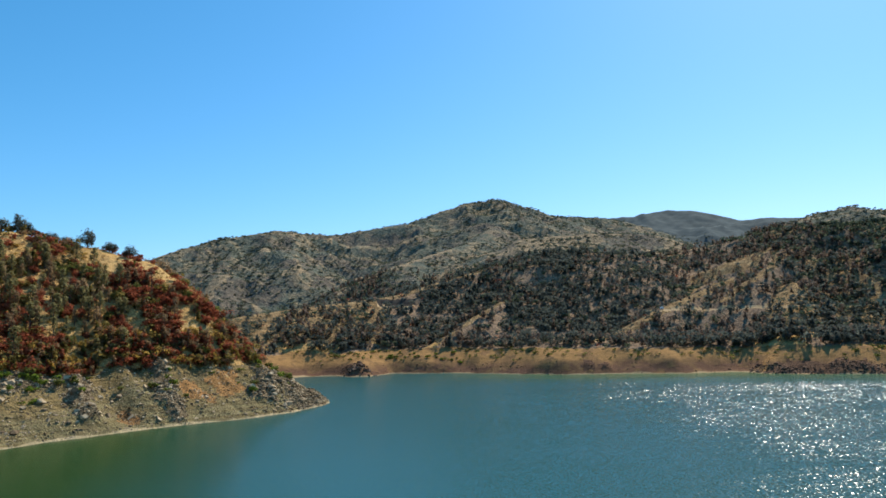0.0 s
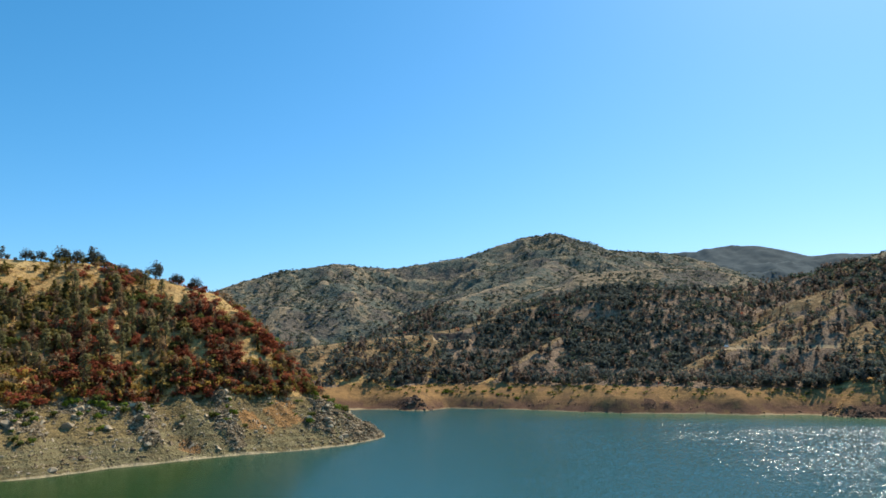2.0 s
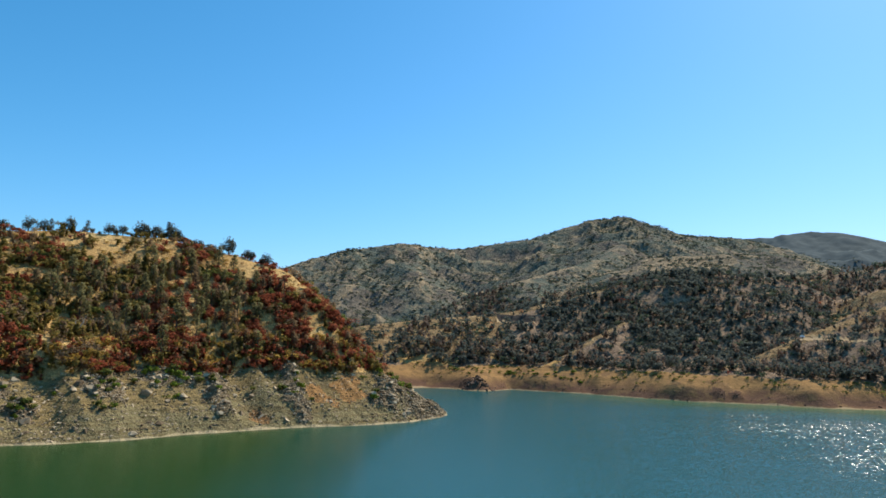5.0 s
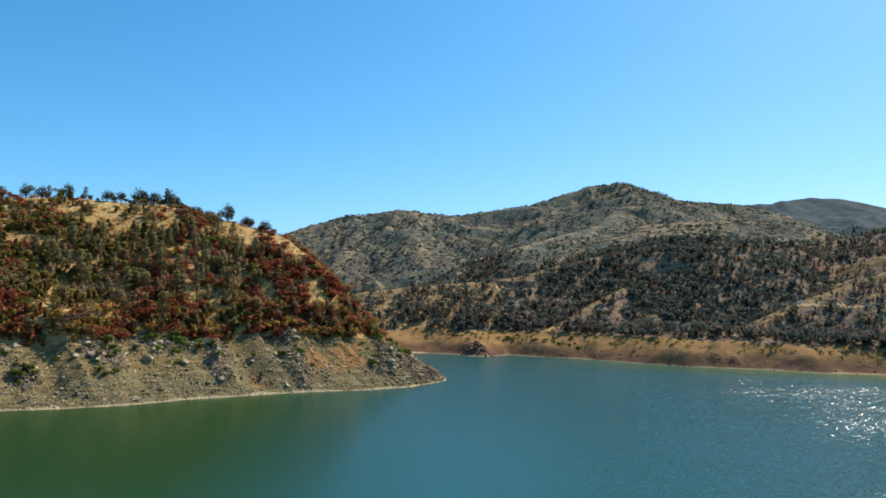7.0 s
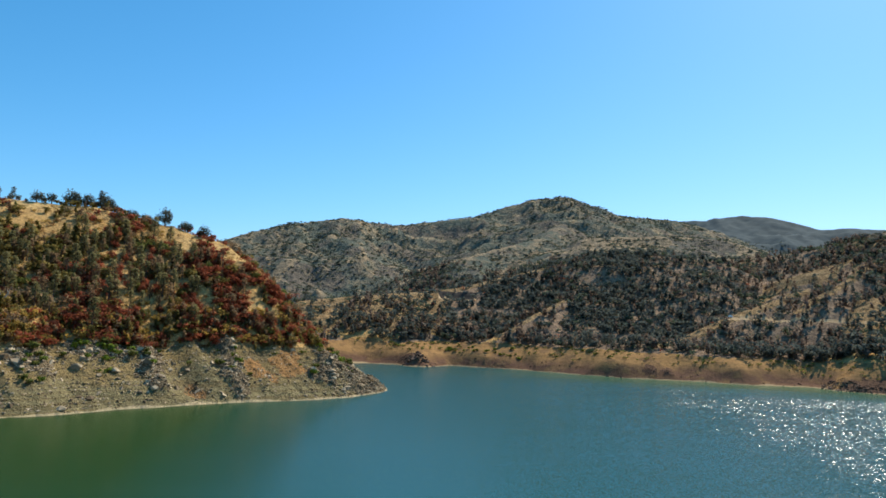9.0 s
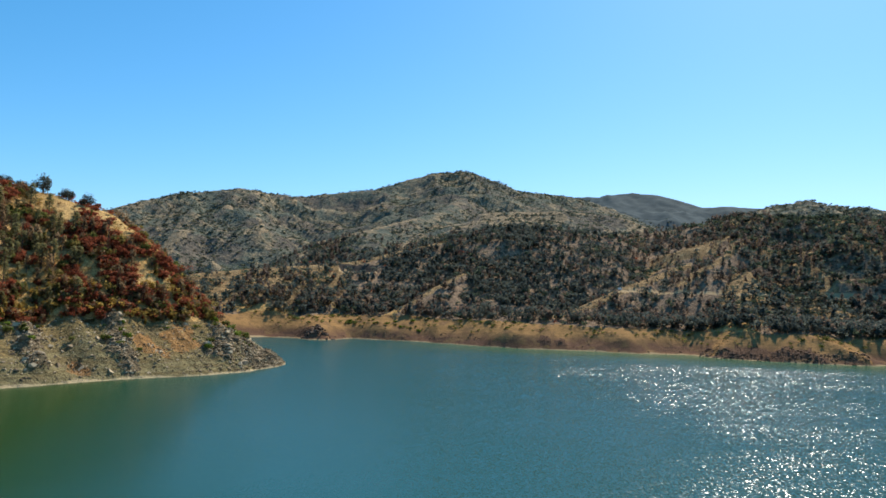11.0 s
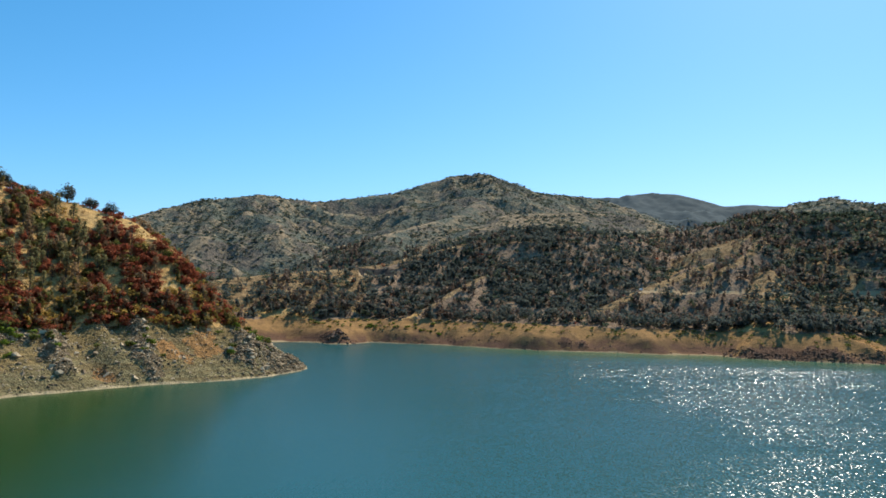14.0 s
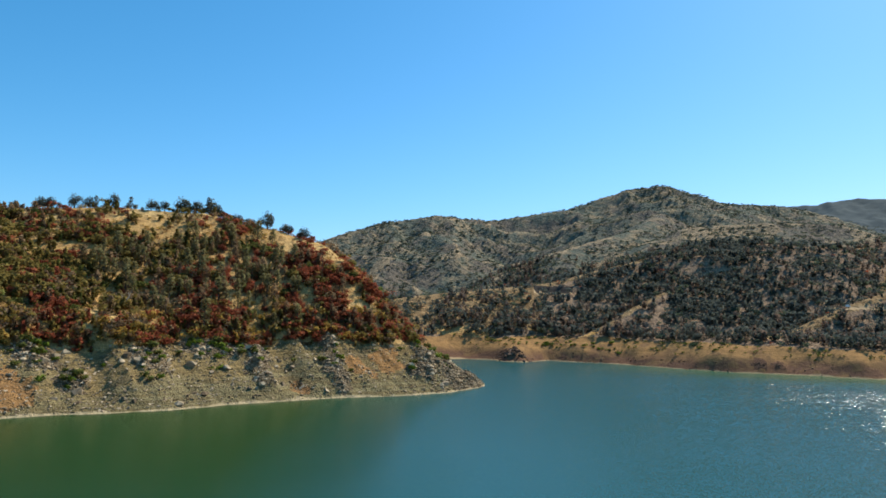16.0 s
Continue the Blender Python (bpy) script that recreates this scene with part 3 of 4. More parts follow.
def crown_points(kind, count, size):
    """The leaf triangles of a plant one unit high."""
    if kind == "oak":
        m = 7
        c = np.stack([rng.normal(0, 0.24, m), rng.normal(0, 0.24, m), 0.42 + 0.42 * rng.random(m)], -1)
        s = np.tile([0.24, 0.24, 0.17], (m, 1)) * (0.8 + 0.5 * rng.random((m, 1)))
    elif kind == "pine":
        m = 9
        z = np.linspace(0.22, 0.9, m)
        w = 0.20 * (1.05 - z) + 0.03
        c = np.stack([rng.normal(0, 0.05, m), rng.normal(0, 0.05, m), z], -1)
        s = np.stack([w, w, np.full(m, 0.10)], -1)
    elif kind == "snag":
        m = 6
        z = np.linspace(0.3, 0.88, m)
        c = np.stack([rng.normal(0, 0.09, m), rng.normal(0, 0.09, m), z], -1)
        s = np.tile([0.15, 0.15, 0.12], (m, 1))
    else:
        m = 5
        c = np.stack([rng.normal(0, 0.34, m), rng.normal(0, 0.34, m), 0.32 + 0.28 * rng.random(m)], -1)
        s = np.tile([0.38, 0.38, 0.32], (m, 1)) * (0.75 + 0.5 * rng.random((m, 1)))
    p, n = spray(count, size, c, s)
    p[:, 2] = np.maximum(p[:, 2], 0.0)
    return p, n


def place_all(points, xs, ys, zs, heights, widths, normals=None):
    """Copies of a plant's triangles at many places, as one array, with their normals where given."""
    turn = rng.random(len(xs)) * 2 * math.pi
    cc, ss = np.cos(turn)[:, None], np.sin(turn)[:, None]
    k = (heights * widths)[:, None]
    px, py, pz = points[None, :, 0], points[None, :, 1], points[None, :, 2]
    out = np.stack([xs[:, None] + k * (cc * px - ss * py), ys[:, None] + k * (ss * px + cc * py), zs[:, None] + heights[:, None] * pz], -1).reshape(-1, 3)
    if normals is None:
        return out
    nx, ny, nz = normals[None, :, 0], normals[None, :, 1], normals[None, :, 2]
    return out, np.stack([cc * nx - ss * ny, ss * nx + cc * ny, nz + 0 * cc], -1).reshape(-1, 3)


def stuff(name, blocks, material, label, category):
    verts, normals = np.vstack([b[0] for b in blocks]), np.vstack([b[1] for b in blocks])
    me = mesh_object(name, verts, np.arange(len(verts)).reshape(-1, 3), [material], normals=normals)
    return tagged(new(name, me), label, category, kind="stuff")


def sector(n, az0, az1, r0, r1):
    a = np.radians(az0 + (az1 - az0) * rng.random(n))
    r = np.sqrt(r0 * r0 + (r1 * r1 - r0 * r0) * rng.random(n))
    return -r * np.sin(a), r * np.cos(a)


Spot = collections.namedtuple("Spot", "x y z d who off gully")


def scatter(name, tint, n, area, keep, kinds, count, size, tall, wide, label, category):
    """A wood or thicket: n tries in a sector, kept where keep() says so."""
    x, y = sector(n, *area)
    z, d, who, off, gully = land(x, y)
    ok = rng.random(n) < keep(Spot(x, y, z, d, who, off, gully))
    x, y, z = x[ok], y[ok], z[ok]
    h = tall[0] + (tall[1] - tall[0]) * rng.random(len(x)) ** 1.5
    w = wide * (0.8 + 0.4 * rng.random(len(x)))
    blocks, which = [], rng.integers(0, 4 * len(kinds), len(x))
    for v in range(4 * len(kinds)):
        m = which == v
        if not m.any():
            continue
        kind = kinds[v % len(kinds)]
        pts, nor = crown_points(kind, count, size)
        blocks.append(place_all(pts, x[m], y[m], z[m] - 0.15, h[m], w[m], nor))
    return stuff(name, blocks, LEAF[tint], label, category)


def step(v, lo, hi):
    return np.clip((v - lo) / (hi - lo), 0, 1)


def above_bank(d):
    return step(d, 41, 47)


def patch(x, y, scale, seed, lo, hi):
    return step(rough_noise(x, y, scale, 3, seed), lo, hi)


def of(p, *which):
    return np.isin(p.who, [names.index(w) for w in which])


NEAR = (8, 50, 335, 550)


def on_point(p):
    return above_bank(p.d) * (p.y < 600) * np.maximum(np.where(p.x > -186, 0.6, np.where(p.x > -230, 0.12, 0.40)) + np.where(np.abs(p.x + 224) < 38, 0.9, 0.4) * step(p.off, 7, 22), 0.8 * step(p.z, 80, 66))


def open_slope(p, share):
    """Clumps of brush with clearings of dry grass between them; more clearings towards the crest and the west."""
    bar = 0.345 + 0.03 * step(p.z, 62, 100) - 0.07 * step(p.x, -270, -330) * step(p.z, 96, 80)
    return on_point(p) * share * step(rough_noise(p.x, p.y, 17.0, 3, 170), bar, bar + 0.05)


scatter("scorched_shrubs", "red", 10500, NEAR, lambda p: open_slope(p, 0.22 + 0.73 * step(p.x, -310, -200)) * patch(p.x, p.y, 28, 71, 0.37, 0.52), ["oak", "shrub", "oak"], 170, 0.10, (2.5, 6.0), 1.15, "rust-red scorched shrubs on the dry slope", "shrubs")
scatter("green_shrubs", "green", 6000, NEAR, lambda p: open_slope(p, 0.30 - 0.14 * step(p.x, -300, -200)) * patch(p.x, p.y, 26, 72, 0.42, 0.60), ["oak", "shrub", "pine"], 170, 0.09, (2.5, 6.5), 1.15, "green shrubs on the dry slope", "shrubs")
scatter("olive_shrubs", "olive", 8000, NEAR, lambda p: open_slope(p, 0.52 - 0.34 * step(p.x, -300, -200)) * patch(p.x, p.y, 24, 73, 0.37, 0.55), ["oak", "shrub", "pine", "pine"], 170, 0.09, (2.5, 7.5), 1.05, "olive-green shrubs and small oaks", "shrubs")
scatter("golden_shrubs", "gold", 6500, NEAR, lambda p: on_point(p) * patch(p.x, p.y, 16, 74, 0.40, 0.58) * 0.40, ["shrub"], 70, 0.12, (1.2, 3.2), 1.1, "dry golden brush between the shrubs", "shrubs")
scatter("shade_oaks", "olive", 4200, (30, 50, 345, 520), lambda p: open_slope(p, 0.30) * step(p.x, -215, -290) * step(p.z, 100, 84), ["oak", "pine", "pine"], 120, 0.10, (4.0, 9.0), 1.1, "olive-brown oaks and pines crowding the western slope", "woodland")
scatter("dry_brush", "dry", 6000, NEAR, lambda p: on_point(p) * (0.25 + 0.75 * patch(p.x, p.y, 12, 77, 0.44, 0.54)) * 0.5, ["shrub", "oak"], 60, 0.13, (0.9, 2.6), 1.3, "low brown dry brush in the clearings", "shrubs")
scatter("grey_brush", "grey", 5000, NEAR, lambda p: open_slope(p, 0.24) * patch(p.x, p.y, 26, 75, 0.38, 0.60), ["pine", "snag", "shrub"], 120, 0.075, (5.0, 10.0), 1.1, "thin grey-brown half-burnt brush on the slope", "shrubs")

for tint, name, label in (("olive", "fringe_brush", "olive brush crowding the top of the bank"), ("gold", "fringe_grass", "golden brush at the top of the bank"), ("red", "fringe_oaks", "low rust-red oaks crowding the top of the bank"), ("grey", "fringe_brambles", "grey-brown brush at the top of the bank")):
    scatter(name, tint, 4200, (9, 52, 335, 450), lambda p: step(p.d, 42, 45) * step(p.d, 64, 54) * 0.34, ["oak", "shrub", "pine"], 110, 0.10, (3.0, 7.5), 1.0, label, "shrubs")

MID = (-42, 17, 620, 1320)


def wooded(p):
    """Share of the far slopes under trees: gullies and north sides are thick, spur backs open."""
    w = 0.40 + 0.60 * step(p.gully, 0.20, 0.40)
    golden = of(p, "east_hill", "spur_b", "spur_e") & (p.x < 0.45 * p.y) & (p.z > 58)
    w = np.where(golden, 0.42 + 0.55 * step(p.gully, 0.24, 0.40), w) * np.where(golden, 0.40 + 0.60 * patch(p.x, p.y, 26, 181, 0.42, 0.50), 1.0)
    w = np.where(of(p, "spur_a"), 0.05 + 0.85 * step(p.off, 4, 12), w)
    w = np.where(of(p, "spur_e"), 0.20 + 0.5 * step(p.off, 4, 12), w)
    w = np.where(of(p, "spur_b", "spur_d"), np.where(p.z > 98, 0.20, 0.10) + 0.50 * step(p.off, 5, 16), w)
    w = np.where(of(p, "spur_c"), 0.45 + 0.5 * step(p.off, 6, 18), w)
    w = np.where(of(p, "bench") & (p.x < 70), 0.10 + 0.90 * np.where(p.x < -50, step(p.off, 10, 28), step(p.off, 9, 26)), w)
    w = w * np.where(of(p, "bench", "spur_a") & (p.x > -90) & (p.x < -30) & (p.z > 66) & (p.z < 85), np.where(p.z > 72, 0.08, 0.4), 1.0)
    w = np.where(of(p, "bench") & (p.x >= 40), 0.75 + 0.25 * w, w)
    w = np.where(of(p, "east_hill") & (p.x > 0.47 * p.y) | of(p, "east_hill") & (p.z > 130) & (p.x > 470) | (p.x > 470 + 0.8 * (150 - np.clip(p.z, 60, 150))), 0.95, w)
    w = np.where(of(p, "east_hill", "spur_c") & (p.z < 62) & (p.x > 250), 0.7 + 0.3 * w, w)
    w = w * np.where((p.x > 235) & (p.y > 600) & (p.z > 57.6) & (p.z < 60.6), 0.06, 1.0)
    low = 8 * step(p.x, 350, 410)
    return w * step(p.d, 43 - low, 49 - low) * (p.y > 480) * (np.hypot(p.x - 250, p.y - 800) > 15)


def shaded_side(p):
    return of(p, "bench") * step(p.x, 340, 260) * step(p.x, -110, -60)


scatter("dark_wood", "dark", 33000, MID, lambda p: wooded(p) * (0.10 + 0.46 * shaded_side(p) + 0.13 * of(p, "east_hill", "spur_e", "spur_b", "spur_c") * step(p.z, 150, 110)) * (0.4 + 0.6 * patch(p.x, p.y, 80, 81, 0.36, 0.52)), ["pine", "oak"], 50, 0.13, (5.5, 12.5), 1.1, "dark pines and live oaks on the far slopes", "woodland")
scatter("burnt_wood", "ash", 31000, MID, lambda p: wooded(p) * (0.38 - 0.26 * shaded_side(p)) * patch(p.x, p.y, 70, 82, 0.36, 0.55), ["pine", "snag", "pine"], 40, 0.125, (5, 12.5), 1.1, "grey-brown burnt pines on the far slopes", "woodland")
scatter("oak_wood", "hazed_oak", 34000, MID, lambda p: wooded(p) * (0.10 + 0.5 * step(p.z, 110, 150) * step(p.x, 420, 500) + 0.15 * step(p.x, 480, 560)) * (0.3 + 0.7 * patch(p.x, p.y, 75, 83, 0.36, 0.56)), ["oak", "shrub"], 40, 0.16, (4, 9.5), 1.15, "green oaks on the far slopes", "woodland")
scatter("scrub_oaks", "dull", 40000, MID, lambda p: wooded(p) * 0.3 * patch(p.x, p.y, 60, 84, 0.38, 0.58), ["oak", "shrub"], 20, 0.18, (2, 6), 1.2, "olive scrub oaks on the far slopes", "woodland")
scatter("scorched_wood", "red", 20000, MID, lambda p: wooded(p) * 0.05 * patch(p.x, p.y, 60, 85, 0.45, 0.6), ["oak", "shrub"], 20, 0.18, (2, 6), 1.2, "rust-brown scorched oaks on the far slopes", "woodland")
scatter("shore_pines", "dark", 9000, (-42, 14, 620, 860), lambda p: (1 + 2.0 * step(p.x, 340, 400)) * step(p.d, 43 - 8 * step(p.x, 350, 410), 48 - 8 * step(p.x, 350, 410)) * step(p.d, np.where(p.x > 340, 150, 110), 80) * np.where(of(p, "spur_a", "spur_b", "spur_d"), step(p.off, 6, 16), 1.0) * 0.33 * (0.3 + 0.7 * patch(p.x, p.y, 50, 88, 0.38, 0.5)), ["pine", "oak"], 40, 0.12, (7, 13), 1.1, "tall dark pines and oaks above the far bank", "woodland")
scatter("shore_snags", "ash", 7000, (-42, 14, 620, 860), lambda p: step(p.d, 43 - 8 * step(p.x, 350, 410), 48 - 8 * step(p.x, 350, 410)) * step(p.d, 110, 80) * np.where(of(p, "spur_a", "spur_b", "spur_d"), step(p.off, 6, 16), 1.0) * 0.3 * patch(p.x, p.y, 40, 89, 0.38, 0.55), ["snag", "pine"], 40, 0.10, (7, 13), 1.1, "tall grey burnt pines above the far bank", "woodland")
scatter("shore_willows", "green", 9000, (-42, 12, 640, 800), lambda p: step(p.d, 20, 26) * step(p.d, 48, 42) * 0.22 * patch(p.x, p.y, 40, 86, 0.48, 0.58), ["shrub"], 26, 0.22, (1.2, 3.2), 1.1, "round green willow shrubs along the far bank", "shrubs")
scatter("shore_brush", "green", 9000, (-42, 12, 640, 800), lambda p: step(p.d, 16, 24) * step(p.d, 48, 42) * 0.25 * patch(p.x, p.y, 30, 87, 0.44, 0.56), ["shrub"], 26, 0.24, (1.4, 3.4), 1.1, "dark green brush dotted over the far bank", "shrubs")

FAR = (-42, 28, 1180, 2700)


def scrubby(p):
    w = 0.45 + 0.55 * step(p.gully, 0.16, 0.34)
    w = np.where(of(p, "middle_spur", "middle_hill"), 0.15 + 0.85 * step(p.off, 14, 40) * w, w)
    return w


scatter("mountain_scrub", "scrub", 34000, FAR, lambda p: scrubby(p) * (0.25 + 0.75 * patch(p.x, p.y, 160, 91, 0.36, 0.5)), ["shrub"], 10, 0.42, (1.6, 3.6), 2.0, "grey-green scrub covering the mountain", "scrub")
scatter("mountain_wood", "live_oak", 52000, FAR, lambda p: scrubby(p) * 0.4 * patch(p.x, p.y, 120, 92, 0.38, 0.55), ["oak"], 8, 0.42, (2.2, 5.0), 1.6, "dark oaks on the mountain", "woodland")

# ---- single things ----
def part(name, me, parent, label=""):
    ob = new(name, me)
    ob.parent = parent
    return tagged(ob, label)


def limb(bm, path, radii, sides=6):
    """A tapered limb along a path of points."""
    rows = []
    for i, (p, r) in enumerate(zip(path, radii)):
        p = Vector(p)
        along = (Vector(path[min(i + 1, len(path) - 1)]) - Vector(path[max(i - 1, 0)])).normalized()
        u = along.orthogonal().normalized()
        v = along.cross(u)
        rows.append([bm.verts.new(p + r * (math.cos(a) * u + math.sin(a) * v)) for a in (2 * math.pi * k / sides for k in range(sides))])
    for lo, hi in zip(rows, rows[1:]):
        for k in range(sides):
            bm.faces.new((lo[k], lo[(k + 1) % sides], hi[(k + 1) % sides], hi[k]))
    bm.faces.new(rows[-1])


def finish(bm, name, material):
    bmesh.ops.recalc_face_normals(bm, faces=bm.faces)
    me = bpy.data.meshes.new(name)
    bm.to_mesh(me)
    bm.free()
    me.materials.append(material)
    return me


def tree(kind, height, leaves, label, category="tree", group="trees on the point"):
    """A tree: tapered trunk with limbs, and a crown of leaf sprays about the limbs' ends."""
    r = random.Random(str((kind, height, leaves)))
    root = tagged(new(kind, None), label, category, group)
    bm = bmesh.new()
    ends = []
    if kind == "oak_tree":
        top = (r.uniform(-0.3, 0.3), r.uniform(-0.3, 0.3), 0.22 * height)
        limb(bm, [(0, 0, -0.8), (0.05, 0, 0.12 * height), top], (0.055 * height, 0.04 * height, 0.032 * height))
        for k in range(6):
            a = 2 * math.pi * k / 6 + r.uniform(-0.4, 0.4)
            w = height * r.uniform(0.18, 0.34)
            z = height * r.uniform(0.26, 0.70)
            mid = (top[0] + 0.45 * w * math.cos(a), top[1] + 0.45 * w * math.sin(a), 0.6 * top[2] + 0.4 * z + 0.3)
            end = (top[0] + w * math.cos(a), top[1] + w * math.sin(a), z)
            limb(bm, [top, mid, end], (0.022 * height, 0.015 * height, 0.005 * height), 5)
            ends.append((*end, 0.23))
        ends += [(top[0], top[1], 0.74 * height, 0.32), (0.17 * height, 0, 0.54 * height, 0.31), (-0.17 * height, 0.1 * height, 0.56 * height, 0.30), (0, -0.14 * height, 0.36 * height, 0.28), (0.05 * height, 0.1 * height, 0.30 * height, 0.24)]
        flat, count, size = 0.85, 620, 0.050
    elif kind == "pine_tree":
        lean = r.uniform(-0.04, 0.04) * height
        limb(bm, [(0, 0, -0.6), (0.4 * lean, 0, 0.45 * height), (lean, 0, 0.97 * height)], (0.03 * height, 0.02 * height, 0.004 * height))
        for k in range(15):
            t = 0.2 + 0.75 * k / 15
            a, w = 2.4 * k + r.uniform(-0.5, 0.5), height * (0.20 * (1.05 - t) + 0.04) * r.uniform(0.6, 1.2)
            end = (lean * t + w * math.cos(a), w * math.sin(a), height * (t + 0.05))
            limb(bm, [(lean * t, 0, height * t), end], (0.008 * height, 0.002 * height), 4)
            ends.append((*end, 0.105))
        ends.append((lean, 0, 0.96 * height, 0.06))
        flat, count, size = 0.9, 560, 0.032
    else:
        lean = r.uniform(-0.06, 0.06) * height
        limb(bm, [(0, 0, -0.6), (0.4 * lean, 0.1, 0.5 * height), (lean, 0, height)], (0.028 * height, 0.018 * height, 0.004 * height))
        for k in range(12):
            t = 0.25 + 0.7 * k / 12
            a, w = 2.1 * k + r.uniform(-0.5, 0.5), height * 0.22 * (1.1 - t) * r.uniform(0.6, 1.3)
            end = (lean * t + w * math.cos(a), w * math.sin(a), height * (t + 0.10))
            limb(bm, [(lean * t, 0, height * t), end], (0.007 * height, 0.002 * height), 4)
            ends.append((*end, 0.09))
        flat, count, size = 0.8, 130, 0.028
    part("trunk", finish(bm, "trunk", BARK), root)
    e = np.array(ends)
    pts, nor = spray(count, size * height, e[:, :3], np.stack([e[:, 3], e[:, 3], flat * e[:, 3]], -1) * height)
    part("crown", mesh_object("crown", pts, np.arange(len(pts)).reshape(-1, 3), [LEAF[leaves]], normals=nor), root)
    return root


def at(x, y, turn, size=1.0, sink=0.1):
    z = float(land(np.array([float(x)]), np.array([float(y)]))[0][0])
    return Matrix.LocRotScale((x, y, z - sink), Euler((0, 0, turn)), (size, size, size))


def sow(prototypes, places, sizes):
    """The prototypes in turn at all the places; the first of each is the prototype itself."""
    r = random.Random(len(places))
    for k, ((x, y), size) in enumerate(zip(places, sizes)):
        m = at(x, y, r.uniform(0, 6.28), size)
        p = prototypes[k % len(prototypes)]
        if k < len(prototypes):
            p.matrix_basis = m
        else:
            copy_thing(p, m)


def crest_place(az, back=0.0):
    """The place on the crest of the point that lies at an azimuth from the viewpoint."""
    crest = RIDGES[names.index("peninsula")][4]
    for (ax, ay, _), (bx, by, _) in zip(crest, crest[1:]):
        a0, a1 = math.degrees(math.atan2(-ax, ay)), math.degrees(math.atan2(-bx, by))
        if a1 <= az <= a0:
            t = (az - a0) / (a1 - a0)
            x, y = ax + t * (bx - ax), ay + t * (by - ay)
            k = 1 + back / math.hypot(x, y)
            return x * k, y * k
    return crest[0][0] * (1 + 0.01 * (az - 45)), crest[0][1]


oaks = [tree("oak_tree", h, "dark", "dark green live oak on the dry crest", group="oaks along the crest") for h in (7.5, 8.0, 8.5, 7.0)]
rc = random.Random(19)
CREST_OAKS = [(23.95, 1.05), (24.35, 0.5), (25.2, 0.75), (25.55, 0.85), (26.85, 1.15), (27.9, 0.9), (28.3, 0.75), (28.9, 0.95), (29.35, 0.7), (29.9, 1.05), (30.4, 0.9)]
while CREST_OAKS[-1][0] < 45.5:  # closer together and uneven in size towards the west
    CREST_OAKS.append((CREST_OAKS[-1][0] + rc.choice((0.35, 0.5, 0.6, 0.95)), rc.choice((0.6, 0.8, 0.95, 1.1, 1.3))))
sow(oaks, [crest_place(a, rc.uniform(-9, 3) if a > 31 else 0.0) for a, _ in CREST_OAKS], [(1.2 if a < 28 else 0.98) * k for a, k in CREST_OAKS])
crest_pines = [tree("pine_tree", 12.0, "dark", "tall dark grey pine standing above the crest oaks", group="pines along the crest")]
sow(crest_pines, [crest_place(31.3), crest_place(36.9, 4), crest_place(39.2, 3)], [1.0, 0.8, 0.75])


def slope_places(n, az0, az1, seed, low=46, high=140, apart=5.0):
    """Places on the point's slope, none too close to another."""
    r, out = random.Random(seed), []
    for _ in range(40 * n):
        a, d = radians(r.uniform(az0, az1)), r.uniform(345, 520)
        x, y = -d * math.sin(a), d * math.cos(a)
        if all((x - u) ** 2 + (y - v) ** 2 > apart**2 for u, v in out[-60:]):
            out.append((x, y))
    x, y = np.array(out).T
    hz, d, who, off, _ = land(x, y)
    ok = (d > low) & (d < high) & ((off > np.where(x > -262, 30, 10)) | (hz < 74)) & (who == names.index("peninsula"))
    return [p for p, k in zip(out, ok) if k][:n]


def far_places(n, seed):
    """Places just above the far bank."""
    r = np.random.default_rng(seed)
    a, d = np.radians(-40 + 52 * r.random(60 * n)), 640 + 190 * r.random(60 * n)
    x, y = -d * np.sin(a), d * np.cos(a)
    _, far, who, off, _ = land(x, y)
    low = 8 * step(x, 350, 410)
    ok = (far > 46 - low) & (far < 80 - low) & ((off > 10) | ~np.isin(who, [names.index(w) for w in ("spur_a", "spur_b", "spur_d")]))
    return list(zip(x[ok][:n], y[ok][:n]))


rr = random.Random(3)
for kinds, n, seed in (
    ([tree("pine_tree", h, "dark", "tall dark pine above the far bank", group="pines above the far bank") for h in (10.0, 12.5)], 110, 41),
    ([tree("bare_tree", h, "grey", "bare grey burnt tree above the far bank", group="burnt trees above the far bank") for h in (9.0, 11.0)], 60, 42),
    ([tree("oak_tree", h, "dark", "dark live oak above the far bank", group="oaks above the far bank") for h in (7.8, 9.2)], 70, 43),
):
    spots = far_places(n, seed)
    sow(kinds, spots, [rr.uniform(0.7, 1.1) for _ in spots])
for kinds, n, seed, east in (
    ([tree("pine_tree", h, "grey_pine", "grey-green foothill pine on the burnt slope") for h in (10.5, 12.0, 13.5)], 85, 11, 24),
    ([tree("pine_tree", h, "grey", "grey-brown half-burnt pine on the slope", group="burnt pines on the point") for h in (10.0, 12.0)], 55, 12, 13),
    ([tree("oak_tree", h, "red", "rust-red scorched oak on the dry slope", group="scorched oaks on the point") for h in (5.4, 6.2, 7.0)], 130, 13, 11),
    ([tree("oak_tree", h, "green", "green oak among scorched shrubs", group="green oaks on the point") for h in (5.5, 6.2)], 35, 14, 11),
    ([tree("bare_tree", h, "grey", "bare grey burnt snag with thin twigs", group="snags on the point") for h in (8.0, 9.5)], 35, 15, 11),
):
    spots = slope_places(n, east, 34 if seed == 13 else 47, seed)
    sow(kinds, spots, [rr.uniform(0.75, 1.15) for _ in spots])


